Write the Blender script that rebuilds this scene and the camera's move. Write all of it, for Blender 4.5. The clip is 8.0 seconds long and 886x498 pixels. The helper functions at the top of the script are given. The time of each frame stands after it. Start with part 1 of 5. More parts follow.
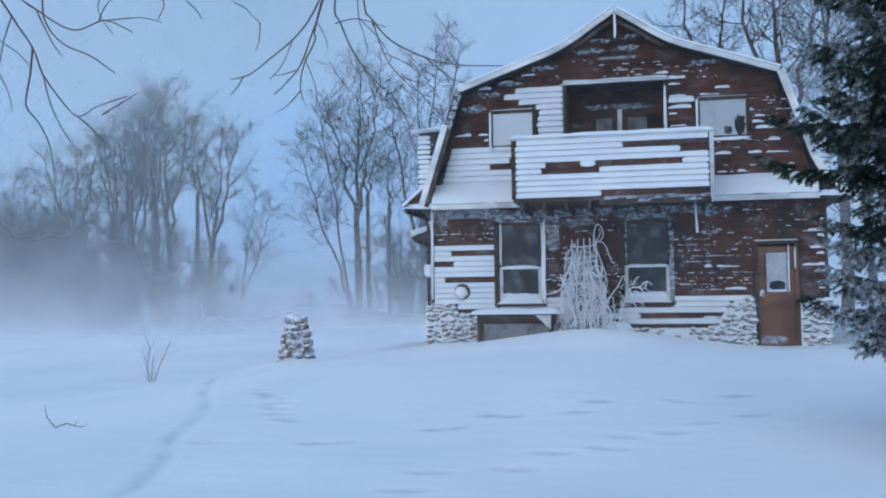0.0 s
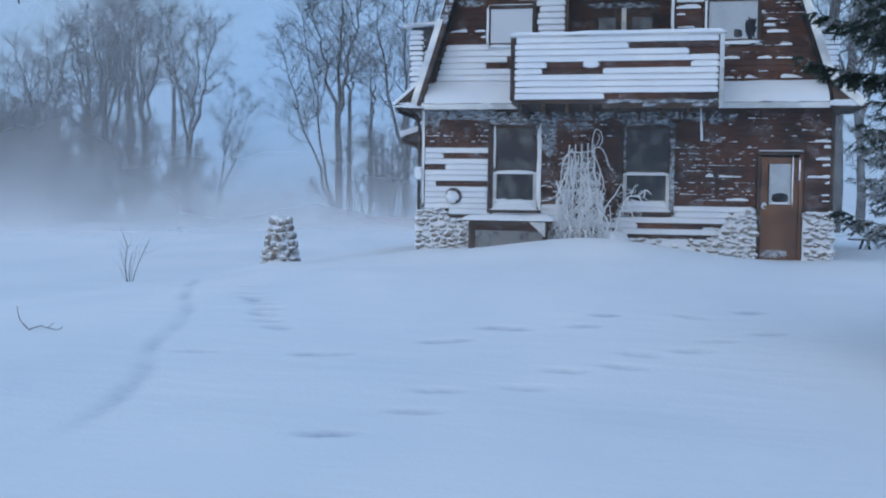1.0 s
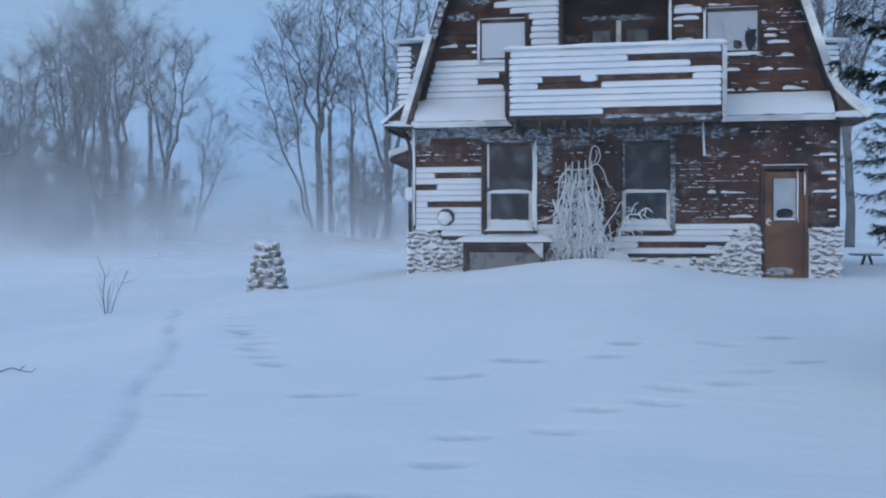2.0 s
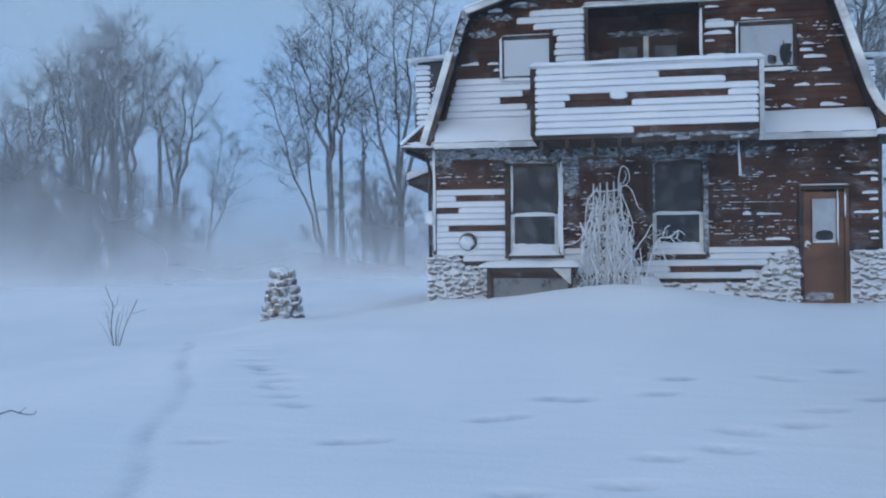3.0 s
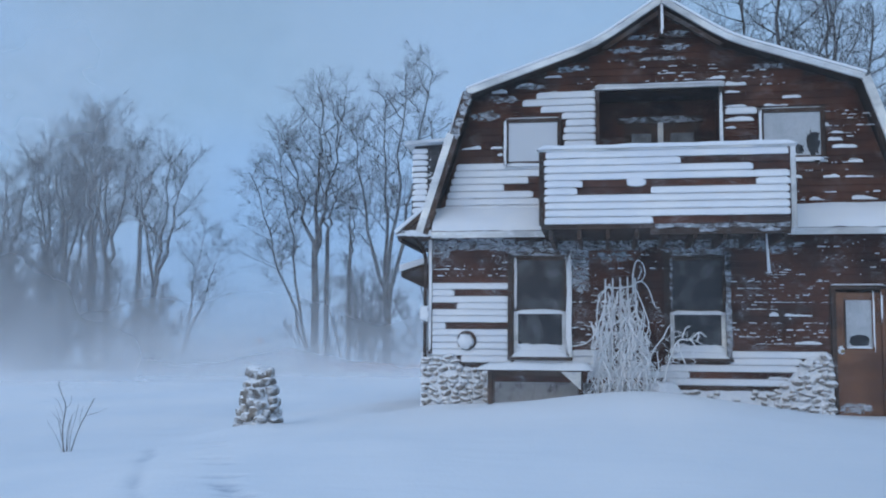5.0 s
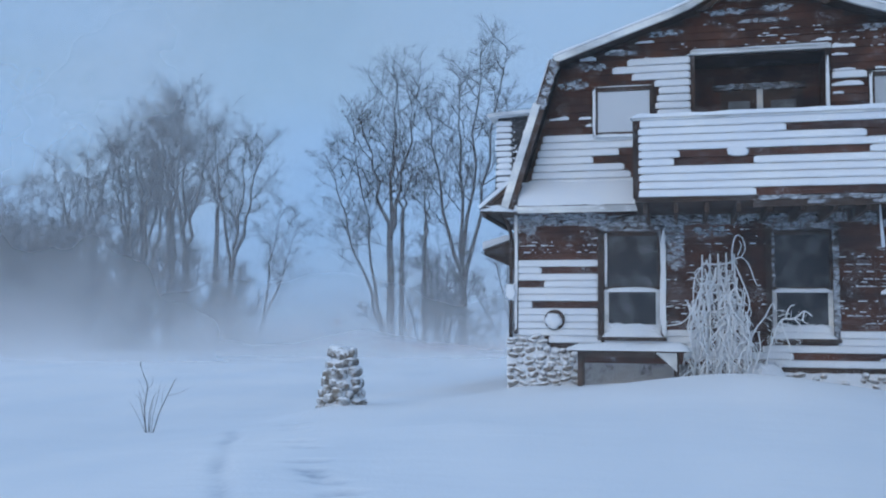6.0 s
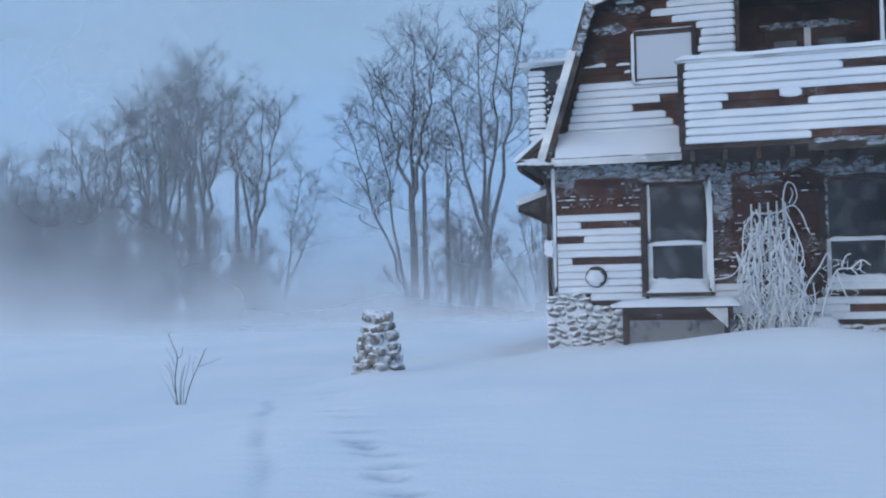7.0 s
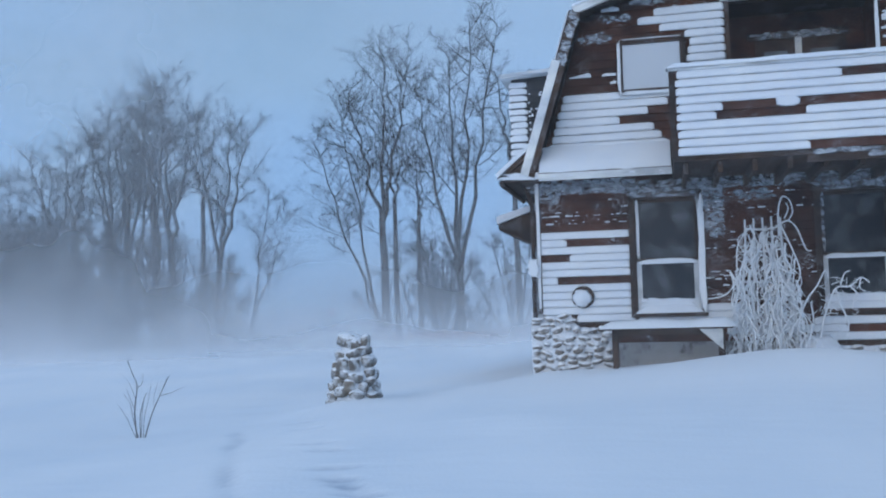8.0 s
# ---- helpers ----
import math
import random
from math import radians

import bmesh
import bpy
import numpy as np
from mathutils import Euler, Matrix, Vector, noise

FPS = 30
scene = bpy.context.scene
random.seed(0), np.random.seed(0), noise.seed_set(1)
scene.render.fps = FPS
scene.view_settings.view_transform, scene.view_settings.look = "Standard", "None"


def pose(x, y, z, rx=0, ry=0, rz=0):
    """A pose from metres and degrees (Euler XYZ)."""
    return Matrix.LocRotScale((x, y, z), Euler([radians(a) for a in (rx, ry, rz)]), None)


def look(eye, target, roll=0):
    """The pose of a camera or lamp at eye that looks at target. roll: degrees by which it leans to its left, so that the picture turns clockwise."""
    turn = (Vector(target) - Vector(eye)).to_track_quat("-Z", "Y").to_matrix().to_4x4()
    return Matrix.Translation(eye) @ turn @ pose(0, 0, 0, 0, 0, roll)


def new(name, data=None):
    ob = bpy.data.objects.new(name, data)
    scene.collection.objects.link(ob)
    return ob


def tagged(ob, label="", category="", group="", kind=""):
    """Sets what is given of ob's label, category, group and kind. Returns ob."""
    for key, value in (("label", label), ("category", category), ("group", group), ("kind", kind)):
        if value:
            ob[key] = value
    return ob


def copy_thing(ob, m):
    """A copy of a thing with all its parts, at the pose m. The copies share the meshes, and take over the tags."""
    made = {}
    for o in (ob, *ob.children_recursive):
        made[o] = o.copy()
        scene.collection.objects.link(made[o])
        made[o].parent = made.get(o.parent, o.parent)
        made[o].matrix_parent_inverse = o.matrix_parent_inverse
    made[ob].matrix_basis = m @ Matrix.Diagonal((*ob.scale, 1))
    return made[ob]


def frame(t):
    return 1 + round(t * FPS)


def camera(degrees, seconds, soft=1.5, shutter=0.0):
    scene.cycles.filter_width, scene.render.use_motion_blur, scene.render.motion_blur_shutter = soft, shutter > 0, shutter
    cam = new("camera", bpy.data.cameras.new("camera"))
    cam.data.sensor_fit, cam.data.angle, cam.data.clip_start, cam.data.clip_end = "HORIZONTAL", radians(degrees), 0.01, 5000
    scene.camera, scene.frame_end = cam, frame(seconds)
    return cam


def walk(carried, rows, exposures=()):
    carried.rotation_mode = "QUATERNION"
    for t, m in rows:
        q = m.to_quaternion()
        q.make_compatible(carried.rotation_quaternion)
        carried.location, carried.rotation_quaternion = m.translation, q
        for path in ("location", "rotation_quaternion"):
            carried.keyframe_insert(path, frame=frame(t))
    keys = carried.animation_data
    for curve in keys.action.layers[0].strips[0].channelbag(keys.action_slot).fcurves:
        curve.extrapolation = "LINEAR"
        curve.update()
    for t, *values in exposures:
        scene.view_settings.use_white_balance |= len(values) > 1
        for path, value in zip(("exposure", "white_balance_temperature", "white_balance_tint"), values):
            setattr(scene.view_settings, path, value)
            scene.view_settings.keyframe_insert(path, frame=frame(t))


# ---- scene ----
cam = camera(48.6, 8.0, soft=2.0)
PATH = [
    (0, (4.894, -21.307, 0.94), (4.462, -19.357, 1.046), -0.7),
    (0.5, (4.658, -20.963, 0.942), (4.221, -19.015, 1.058), 0.5),
    (1, (4.423, -20.599, 0.948), (4.039, -18.639, 0.858), 0.8),
    (1.5, (4.195, -20.215, 0.957), (3.864, -18.244, 0.897), -0.0),
    (2.8, (3.634, -19.212, 1.002), (3.271, -17.246, 0.97), -0.6),
    (3, (3.559, -19.051, 1.004), (3.201, -17.083, 1.004), -0.6),
    (3.3, (3.466, -18.8, 1.008), (3.27, -16.813, 1.114), -0.3),
    (3.5, (3.416, -18.633, 1.01), (3.212, -16.65, 1.166), 0.5),
    (4, (3.305, -18.219, 1.013), (3.029, -16.252, 1.252), 0.3),
    (5.5, (2.864, -17.077, 0.999), (2.492, -15.12, 1.177), 0.7),
    (6, (2.672, -16.803, 0.973), (2.205, -14.865, 1.135), 0.5),
    (6.5, (2.45, -16.529, 0.94), (1.944, -14.598, 1.058), 0.8),
    (6.8, (2.317, -16.332, 0.921), (1.805, -14.409, 1.118), -1.7),
    (7, (2.233, -16.189, 0.913), (1.729, -14.256, 1.004), -1.1),
    (7.5, (2.038, -15.798, 0.891), (1.613, -13.847, 0.992), -1.1),
    (8, (1.855, -15.398, 0.875), (1.416, -13.452, 1.015), -1.5),
]
walk(cam, [(t, look(eye, target, roll)) for t, eye, target, roll in PATH],
     [(0, 0.22, 6320, 10), (0.5, 0.21, 6320, 10), (1.0, 0.12, 6320, 10), (1.5, 0.05, 6320, 10), (3.0, 0.05, 6320, 10), (4.0, 0.11, 6320, 10), (8, 0.12, 6320, 10)])


# ---- world, sun, exposure ----
world = bpy.data.worlds.new("winter_sky")
scene.world = world
world.use_nodes = True
wn = world.node_tree
wn.nodes.clear()
w_out = wn.nodes.new("ShaderNodeOutputWorld")
w_bg = wn.nodes.new("ShaderNodeBackground")
w_sky = wn.nodes.new("ShaderNodeTexSky")
w_sky.sky_type = 'NISHITA'
w_sky.sun_disc = False
w_sky.sun_elevation = radians(19)
w_sky.sun_rotation = radians(202)
w_sky.air_density = 1.6
w_sky.dust_density = 2.0
w_sky.ozone_density = 2.5
w_mix = wn.nodes.new("ShaderNodeMix")
w_mix.data_type = 'RGBA'
w_co = wn.nodes.new("ShaderNodeTexCoord")
w_map = wn.nodes.new("ShaderNodeMapping")
w_map.inputs["Scale"].default_value = (1.2, 1.2, 3.5)
w_no = wn.nodes.new("ShaderNodeTexNoise")
w_no.inputs["Scale"].default_value = 1.7
w_no.inputs["Detail"].default_value = 5
w_no.inputs["Roughness"].default_value = 0.45
w_sep = wn.nodes.new("ShaderNodeSeparateXYZ")
w_hz = wn.nodes.new("ShaderNodeMapRange")
w_hz.inputs["From Min"].default_value = 0.02
w_hz.inputs["From Max"].default_value = 0.34
w_hz.inputs["To Min"].default_value = 0.95
w_hz.inputs["To Max"].default_value = 0.5
w_cl = wn.nodes.new("ShaderNodeMapRange")
w_cl.inputs["From Min"].default_value = 0.35
w_cl.inputs["From Max"].default_value = 0.7
w_cl.inputs["To Min"].default_value = -0.18
w_cl.inputs["To Max"].default_value = 0.35
w_add = wn.nodes.new("ShaderNodeMath")
w_add.operation = 'ADD'
w_add.use_clamp = True
wn.links.new(w_co.outputs["Generated"], w_map.inputs["Vector"])
wn.links.new(w_map.outputs["Vector"], w_no.inputs["Vector"])
wn.links.new(w_co.outputs["Generated"], w_sep.inputs[0])
wn.links.new(w_sep.outputs["Z"], w_hz.inputs["Value"])
wn.links.new(w_no.outputs["Fac"], w_cl.inputs["Value"])
wn.links.new(w_hz.outputs[0], w_add.inputs[0])
wn.links.new(w_cl.outputs[0], w_add.inputs[1])
wn.links.new(w_add.outputs[0], w_mix.inputs["Factor"])
wn.links.new(w_sky.outputs[0], w_mix.inputs["A"])
w_mix.inputs["B"].default_value = (2.25, 4.4, 7.75, 1)
wn.links.new(w_mix.outputs["Result"], w_bg.inputs["Color"])
w_bg.inputs["Strength"].default_value = 0.102
wn.links.new(w_bg.outputs[0], w_out.inputs["Surface"])

sun_data = bpy.data.lights.new("sun", 'SUN')
sun_data.energy = 0.95
sun_data.angle = radians(140)
sun_data.color = (0.96, 0.96, 0.97)
sun = new("sun", sun_data)
sun.matrix_world = look((-8, -20, 7.4), (0, 0, 0))


# ---- materials ----
class Mat:
    """A node material with a principled surface, and small helpers to wire noise into it."""

    def __init__(self, name, color, rough=0.8, spec=0.3, metal=0.0):
        self.m = bpy.data.materials.new(name)
        self.m.use_nodes = True
        self.t = self.m.node_tree
        self.b = self.t.nodes["Principled BSDF"]
        self.out = self.t.nodes["Material Output"]
        self.b.inputs["Base Color"].default_value = (*color, 1)
        self.b.inputs["Roughness"].default_value = rough
        self.b.inputs["Specular IOR Level"].default_value = spec
        self.b.inputs["Metallic"].default_value = metal
        co = self.t.nodes.new("ShaderNodeTexCoord")
        self.obj = co.outputs["Object"]
        geo = self.t.nodes.new("ShaderNodeNewGeometry")
        self.pos = geo.outputs["Position"]
        self.nor = geo.outputs["Normal"]
        self.isl = geo.outputs["Random Per Island"]
        info = self.t.nodes.new("ShaderNodeObjectInfo")
        self.rnd = info.outputs["Random"]

    def link(self, a, b):
        self.t.links.new(a, b)

    def noise(self, scale, detail=3, stretch=(1, 1, 1), rough=0.55, where=None):
        mp = self.t.nodes.new("ShaderNodeMapping")
        mp.inputs["Scale"].default_value = stretch
        self.link(where or self.pos, mp.inputs["Vector"])
        n = self.t.nodes.new("ShaderNodeTexNoise")
        n.inputs["Scale"].default_value = scale
        n.inputs["Detail"].default_value = detail
        n.inputs["Roughness"].default_value = rough
        self.link(mp.outputs[0], n.inputs["Vector"])
        return n.outputs["Fac"]

    def span(self, fac, a, b, lo=0.0, hi=1.0):
        r = self.t.nodes.new("ShaderNodeMapRange")
        for key, v in (("From Min", a), ("From Max", b), ("To Min", lo), ("To Max", hi)):
            r.inputs[key].default_value = v
        self.link(fac, r.inputs["Value"])
        return r.outputs[0]

    def mul(self, a, b, op='MULTIPLY'):
        n = self.t.nodes.new("ShaderNodeMath")
        n.operation = op
        n.use_clamp = True
        for i, v in enumerate((a, b)):
            if isinstance(v, (int, float)):
                n.inputs[i].default_value = v
            else:
                self.link(v, n.inputs[i])
        return n.outputs[0]

    def mix(self, fac, a, b):
        n = self.t.nodes.new("ShaderNodeMix")
        n.data_type = 'RGBA'
        self.link(fac, n.inputs["Factor"])
        for key, v in (("A", a), ("B", b)):
            if isinstance(v, tuple):
                n.inputs[key].default_value = (*v, 1)
            else:
                self.link(v, n.inputs[key])
        return n.outputs["Result"]

    def color(self, c):
        self.link(c, self.b.inputs["Base Color"])
        return self

    def rough(self, r):
        self.link(r, self.b.inputs["Roughness"])
        return self

    def bump(self, height, strength=0.3, dist=0.01):
        n = self.t.nodes.new("ShaderNodeBump")
        n.inputs["Strength"].default_value = strength
        n.inputs["Distance"].default_value = dist
        self.link(height, n.inputs["Height"])
        self.link(n.outputs[0], self.b.inputs["Normal"])
        return self


def snow_material(name, tint=(0.86, 0.88, 0.9), dark=(0.76, 0.8, 0.86)):
    k = Mat(name, tint, 0.85, 0.15)
    k.color(k.mix(k.span(k.noise(1.3, 4), 0.35, 0.7), dark, tint))
    k.bump(k.mul(k.noise(40, 3), k.noise(6, 3), 'ADD'), 0.25, 0.02)
    return k.m


def ground_snow():
    k = Mat("ground_snow", (0.86, 0.88, 0.9), 0.8, 0.2)
    sweep = k.noise(0.35, 5, (1.0, 0.45, 1))
    ripples = k.noise(2.2, 4, (0.5, 1.6, 1))
    loose = k.mix(k.span(sweep, 0.35, 0.68), (0.8, 0.84, 0.89), (0.9, 0.91, 0.93))
    # dents too shallow to shade themselves: their shade is put into the colour
    dent = k.t.nodes.new("ShaderNodeAttribute")
    dent.attribute_name = "dent_shade"
    k.color(k.mix(k.mul(dent.outputs["Fac"], k.span(k.noise(9, 3), 0.3, 0.65, 0.5, 1.0)), loose, (0.4, 0.46, 0.55)))
    k.bump(k.mul(k.mul(ripples, 0.8), k.mul(k.noise(25, 3), 0.2), 'ADD'), 0.3, 0.06)
    return k.m


def wood_boards(name, dark, lit, worn, frost=0.35):
    """Old oiled lap siding: long grain, board to board change, wind-packed frost in the pores."""
    k = Mat(name, dark, 0.75, 0.25)
    grain = k.noise(9, 5, (0.25, 1, 6))
    base = k.mix(k.span(grain, 0.3, 0.72), dark, lit)
    base = k.mix(k.mul(k.span(k.rnd, 0.1, 1.0), 0.6), base, worn)
    base = k.mix(k.span(k.noise(0.7, 3, (1, 1, 1.5)), 0.45, 0.68, 0.0, 0.6), base, (lit[0] * 1.55, lit[1] * 1.45, lit[2] * 1.25))
    base = k.mix(k.span(k.noise(1.1, 4, (1, 1, 2), where=k.obj), 0.44, 0.66, 0.0, 0.8), base, tuple(c * 0.6 for c in dark))
    rime = k.mul(k.span(k.noise(2.1, 6, (1, 1, 1.6)), 0.53, 0.72), k.span(k.noise(45, 3, (0.5, 1, 1.4)), 0.48, 0.66))
    k.color(k.mix(k.mul(rime, frost), base, (0.74, 0.78, 0.83)))
    k.bump(grain, 0.4, 0.008)
    return k.m


def stone_material(name, tones, settle=0.25, crusted=0.5):
    k = Mat(name, tones[0], 0.85, 0.25)
    c = k.mix(k.span(k.rnd, 0.1, 0.5), tones[0], tones[1])
    c = k.mix(k.span(k.rnd, 0.55, 0.95), c, tones[2])
    c = k.mix(k.span(k.noise(22, 4), 0.35, 0.75), c, (0.16, 0.15, 0.14))
    fleck = k.mul(k.span(k.noise(9, 4), crusted, crusted + 0.14), k.span(k.noise(60, 2), 0.3, 0.55))
    c = k.mix(k.mul(fleck, 0.8), c, (0.8, 0.83, 0.87))
    sep = k.t.nodes.new("ShaderNodeSeparateXYZ")
    k.link(k.nor, sep.inputs[0])
    lying = k.span(k.mul(sep.outputs["Z"], k.span(k.noise(8, 4), 0.3, 0.7, -0.3, 0.45), 'ADD'), settle, settle + 0.15)
    k.color(k.mix(lying, c, (0.84, 0.86, 0.89)))
    k.bump(k.noise(30, 4), 0.5, 0.02)
    return k.m


def bark_material(name, dark, lit, frost):
    k = Mat(name, dark, 0.9, 0.15)
    c = k.mix(k.span(k.noise(7, 4, (1, 1, 0.3)), 0.35, 0.7), dark, lit)
    k.color(k.mix(k.mul(k.span(k.noise(1.7, 4), 0.42, 0.7), frost), c, (0.7, 0.75, 0.82)))
    return k.m


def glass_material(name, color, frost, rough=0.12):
    """Opaque window glass, its dark colour standing in for the unlit room, with rime grown over part of it."""
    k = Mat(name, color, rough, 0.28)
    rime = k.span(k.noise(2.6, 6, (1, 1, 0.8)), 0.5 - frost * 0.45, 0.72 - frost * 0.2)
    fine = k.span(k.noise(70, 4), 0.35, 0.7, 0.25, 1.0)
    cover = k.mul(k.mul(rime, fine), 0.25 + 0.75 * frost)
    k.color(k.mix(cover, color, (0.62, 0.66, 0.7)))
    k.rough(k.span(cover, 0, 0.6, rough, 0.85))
    return k.m


def veil_material(name, grain):
    """Snow and haze carried by the wind: a thin curtain that lets most light through, torn by gusts."""
    k = Mat(name, (0.85, 0.88, 0.93), 1.0, 0.0)
    k.t.nodes.remove(k.b)
    gust = k.span(k.noise(grain, 4, (1, 1, 1.2), 0.5), 0.33, 0.68, 0.4, 1.25)
    edge = k.t.nodes.new("ShaderNodeAttribute")
    edge.attribute_name = "veil_fade"
    fac = k.mul(gust, edge.outputs["Fac"])
    dif = k.t.nodes.new("ShaderNodeBsdfDiffuse")
    dif.inputs["Color"].default_value = (0.88, 0.9, 0.93, 1)
    trl = k.t.nodes.new("ShaderNodeBsdfTranslucent")
    trl.inputs["Color"].default_value = (0.88, 0.9, 0.93, 1)
    half = k.t.nodes.new("ShaderNodeMixShader")
    half.inputs[0].default_value = 0.5
    k.link(dif.outputs[0], half.inputs[1])
    k.link(trl.outputs[0], half.inputs[2])
    clear = k.t.nodes.new("ShaderNodeBsdfTransparent")
    blend = k.t.nodes.new("ShaderNodeMixShader")
    k.link(fac, blend.inputs[0])
    k.link(clear.outputs[0], blend.inputs[1])
    k.link(half.outputs[0], blend.inputs[2])
    k.link(blend.outputs[0], k.out.inputs["Surface"])
    return k.m


SNOW = snow_material("packed_snow")
RIME = snow_material("rime_frost", (0.92, 0.93, 0.95), (0.84, 0.87, 0.9))


def crust_material():
    """A thin broken crust of rime through which the boards show."""
    k = Mat("broken_rime", (0.55, 0.58, 0.63), 0.9, 0.1)
    k.color(k.mix(k.span(k.noise(5, 4), 0.35, 0.7), (0.42, 0.45, 0.5), (0.66, 0.7, 0.75)))
    k.link(k.span(k.noise(13, 5, (0.7, 1, 1.2)), 0.36, 0.68, 0.0, 0.8), k.b.inputs["Alpha"])
    return k.m


CRUST = crust_material()
PACKED = snow_material("dull_packed_snow", (0.68, 0.71, 0.75), (0.6, 0.64, 0.69))
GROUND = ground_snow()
SIDING = wood_boards("red_brown_siding", (0.035, 0.018, 0.015), (0.1, 0.04, 0.027), (0.105, 0.048, 0.033), 0.75)
GABLE = wood_boards("weathered_gable_siding", (0.026, 0.012, 0.009), (0.1, 0.036, 0.019), (0.105, 0.044, 0.025), 0.42)
DARKWOOD = wood_boards("dark_stained_wood", (0.03, 0.022, 0.02), (0.08, 0.05, 0.038), (0.06, 0.04, 0.032), 0.45)
DOORWOOD = wood_boards("varnished_door_wood", (0.135, 0.066, 0.04), (0.215, 0.108, 0.062), (0.19, 0.092, 0.054), 0.12)
TRIM = wood_boards("white_painted_trim", (0.62, 0.64, 0.66), (0.78, 0.8, 0.82), (0.7, 0.73, 0.76), 0.5)
STONE = stone_material("field_stone", ((0.34, 0.31, 0.28), (0.24, 0.2, 0.17), (0.4, 0.36, 0.32)), 0.16)
PIERSTONE = stone_material("dark_field_stone", ((0.19, 0.165, 0.135), (0.12, 0.105, 0.09), (0.27, 0.22, 0.165)), 0.55, 0.46)
BARK = bark_material("bare_bark", (0.04, 0.034, 0.03), (0.085, 0.07, 0.06), 0.15)
SPRUCEBARK = bark_material("spruce_bark", (0.06, 0.045, 0.035), (0.1, 0.08, 0.06), 0.2)
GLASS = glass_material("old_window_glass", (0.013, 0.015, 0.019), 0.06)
DIMGLASS = glass_material("dim_frosted_glass", (0.06, 0.065, 0.07), 0.3, 0.4)
FROSTGLASS = glass_material("frosted_window_glass", (0.3, 0.33, 0.36), 1.0, 0.5)


# ---- mesh helpers ----
def mesh_of(name, bm, material, smooth=False):
    me = bpy.data.meshes.new(name)
    bm.to_mesh(me)
    bm.free()
    me.materials.append(material)
    if smooth:
        me.polygons.foreach_set("use_smooth", [True] * len(me.polygons))
    return me


def part(name, bm, material, parent, label="", smooth=False):
    """Links a bmesh as one mesh object under a thing or under one of its parts."""
    ob = new(name, mesh_of(name, bm, material, smooth))
    ob.parent = parent
    if label:
        tagged(ob, label)
    return ob


def thing(name, at, label, category, group="", kind=""):
    ob = new(name)
    ob.empty_display_size = 0.2
    ob.matrix_basis = Matrix.Translation(at)
    return tagged(ob, label, category, group, kind)


def box(bm, x0, x1, y0, y1, z0, z1, bevel=0.0):
    b2 = bmesh.new() if bevel else bm
    vs = [b2.verts.new((x, y, z)) for z in (z0, z1) for y in (y0, y1) for x in (x0, x1)]
    for f in ((0, 2, 3, 1), (4, 5, 7, 6), (0, 1, 5, 4), (2, 6, 7, 3), (0, 4, 6, 2), (1, 3, 7, 5)):
        b2.faces.new([vs[i] for i in f])
    if bevel:
        bmesh.ops.bevel(b2, geom=b2.edges[:], offset=bevel, segments=2, affect='EDGES')
        me = bpy.data.meshes.new("tmp")
        b2.to_mesh(me)
        b2.free()
        bm.from_mesh(me)
        bpy.data.meshes.remove(me)
    return bm


def boxed(*a, bevel=0.0):
    return box(bmesh.new(), *a, bevel=bevel)


def prism(bm, pts, y0, y1):
    """A polygon in x and z, run from y0 to y1."""
    a = [bm.verts.new((x, y0, z)) for x, z in pts]
    b = [bm.verts.new((x, y1, z)) for x, z in pts]
    bm.faces.new(a)
    bm.faces.new(b[::-1])
    n = len(pts)
    for i in range(n):
        bm.faces.new((a[i], b[i], b[(i + 1) % n], a[(i + 1) % n]))
    bmesh.ops.recalc_face_normals(bm, faces=bm.faces[:])
    return bm


class Tubes:
    """Many tapered tubes gathered as plain vertex and face lists: quick for twigs and vines."""

    def __init__(self):
        self.v, self.f = [], []

    def add(self, pts, radii, sides=5):
        base = len(self.v)
        n = len(pts)
        for i in range(n):
            d = (pts[min(i + 1, n - 1)] - pts[max(i - 1, 0)])
            d = d.normalized() if d.length > 1e-6 else Vector((0, 0, 1))
            u = d.orthogonal().normalized()
            w = d.cross(u)
            for k in range(sides):
                a = 2 * math.pi * k / sides
                self.v.append(tuple(pts[i] + (u * math.cos(a) + w * math.sin(a)) * radii[i]))
        for i in range(n - 1):
            for k in range(sides):
                a, b = base + i * sides + k, base + i * sides + (k + 1) % sides
                self.f.append((a, b, b + sides, a + sides))
        if sides > 3:
            self.f.append(tuple(base + (n - 1) * sides + k for k in range(sides)))

    def mesh(self, name, material, smooth=True):
        me = bpy.data.meshes.new(name)
        me.from_pydata(self.v, [], self.f)
        me.materials.append(material)
        if smooth:
            me.polygons.foreach_set("use_smooth", [True] * len(me.polygons))
        return me


def mesh_part(name, me, parent, label=""):
    ob = new(name, me)
    ob.parent = parent
    if label:
        tagged(ob, label)
    return ob


# ---- the ground ----
def smooth(a, b, v):
    v = min(1.0, max(0.0, (v - a) / (b - a)))
    return v * v * (3 - 2 * v)


def bell(v, mid, wide):
    return math.exp(-((v - mid) / wide) ** 2)


FOOTPRINTS = []


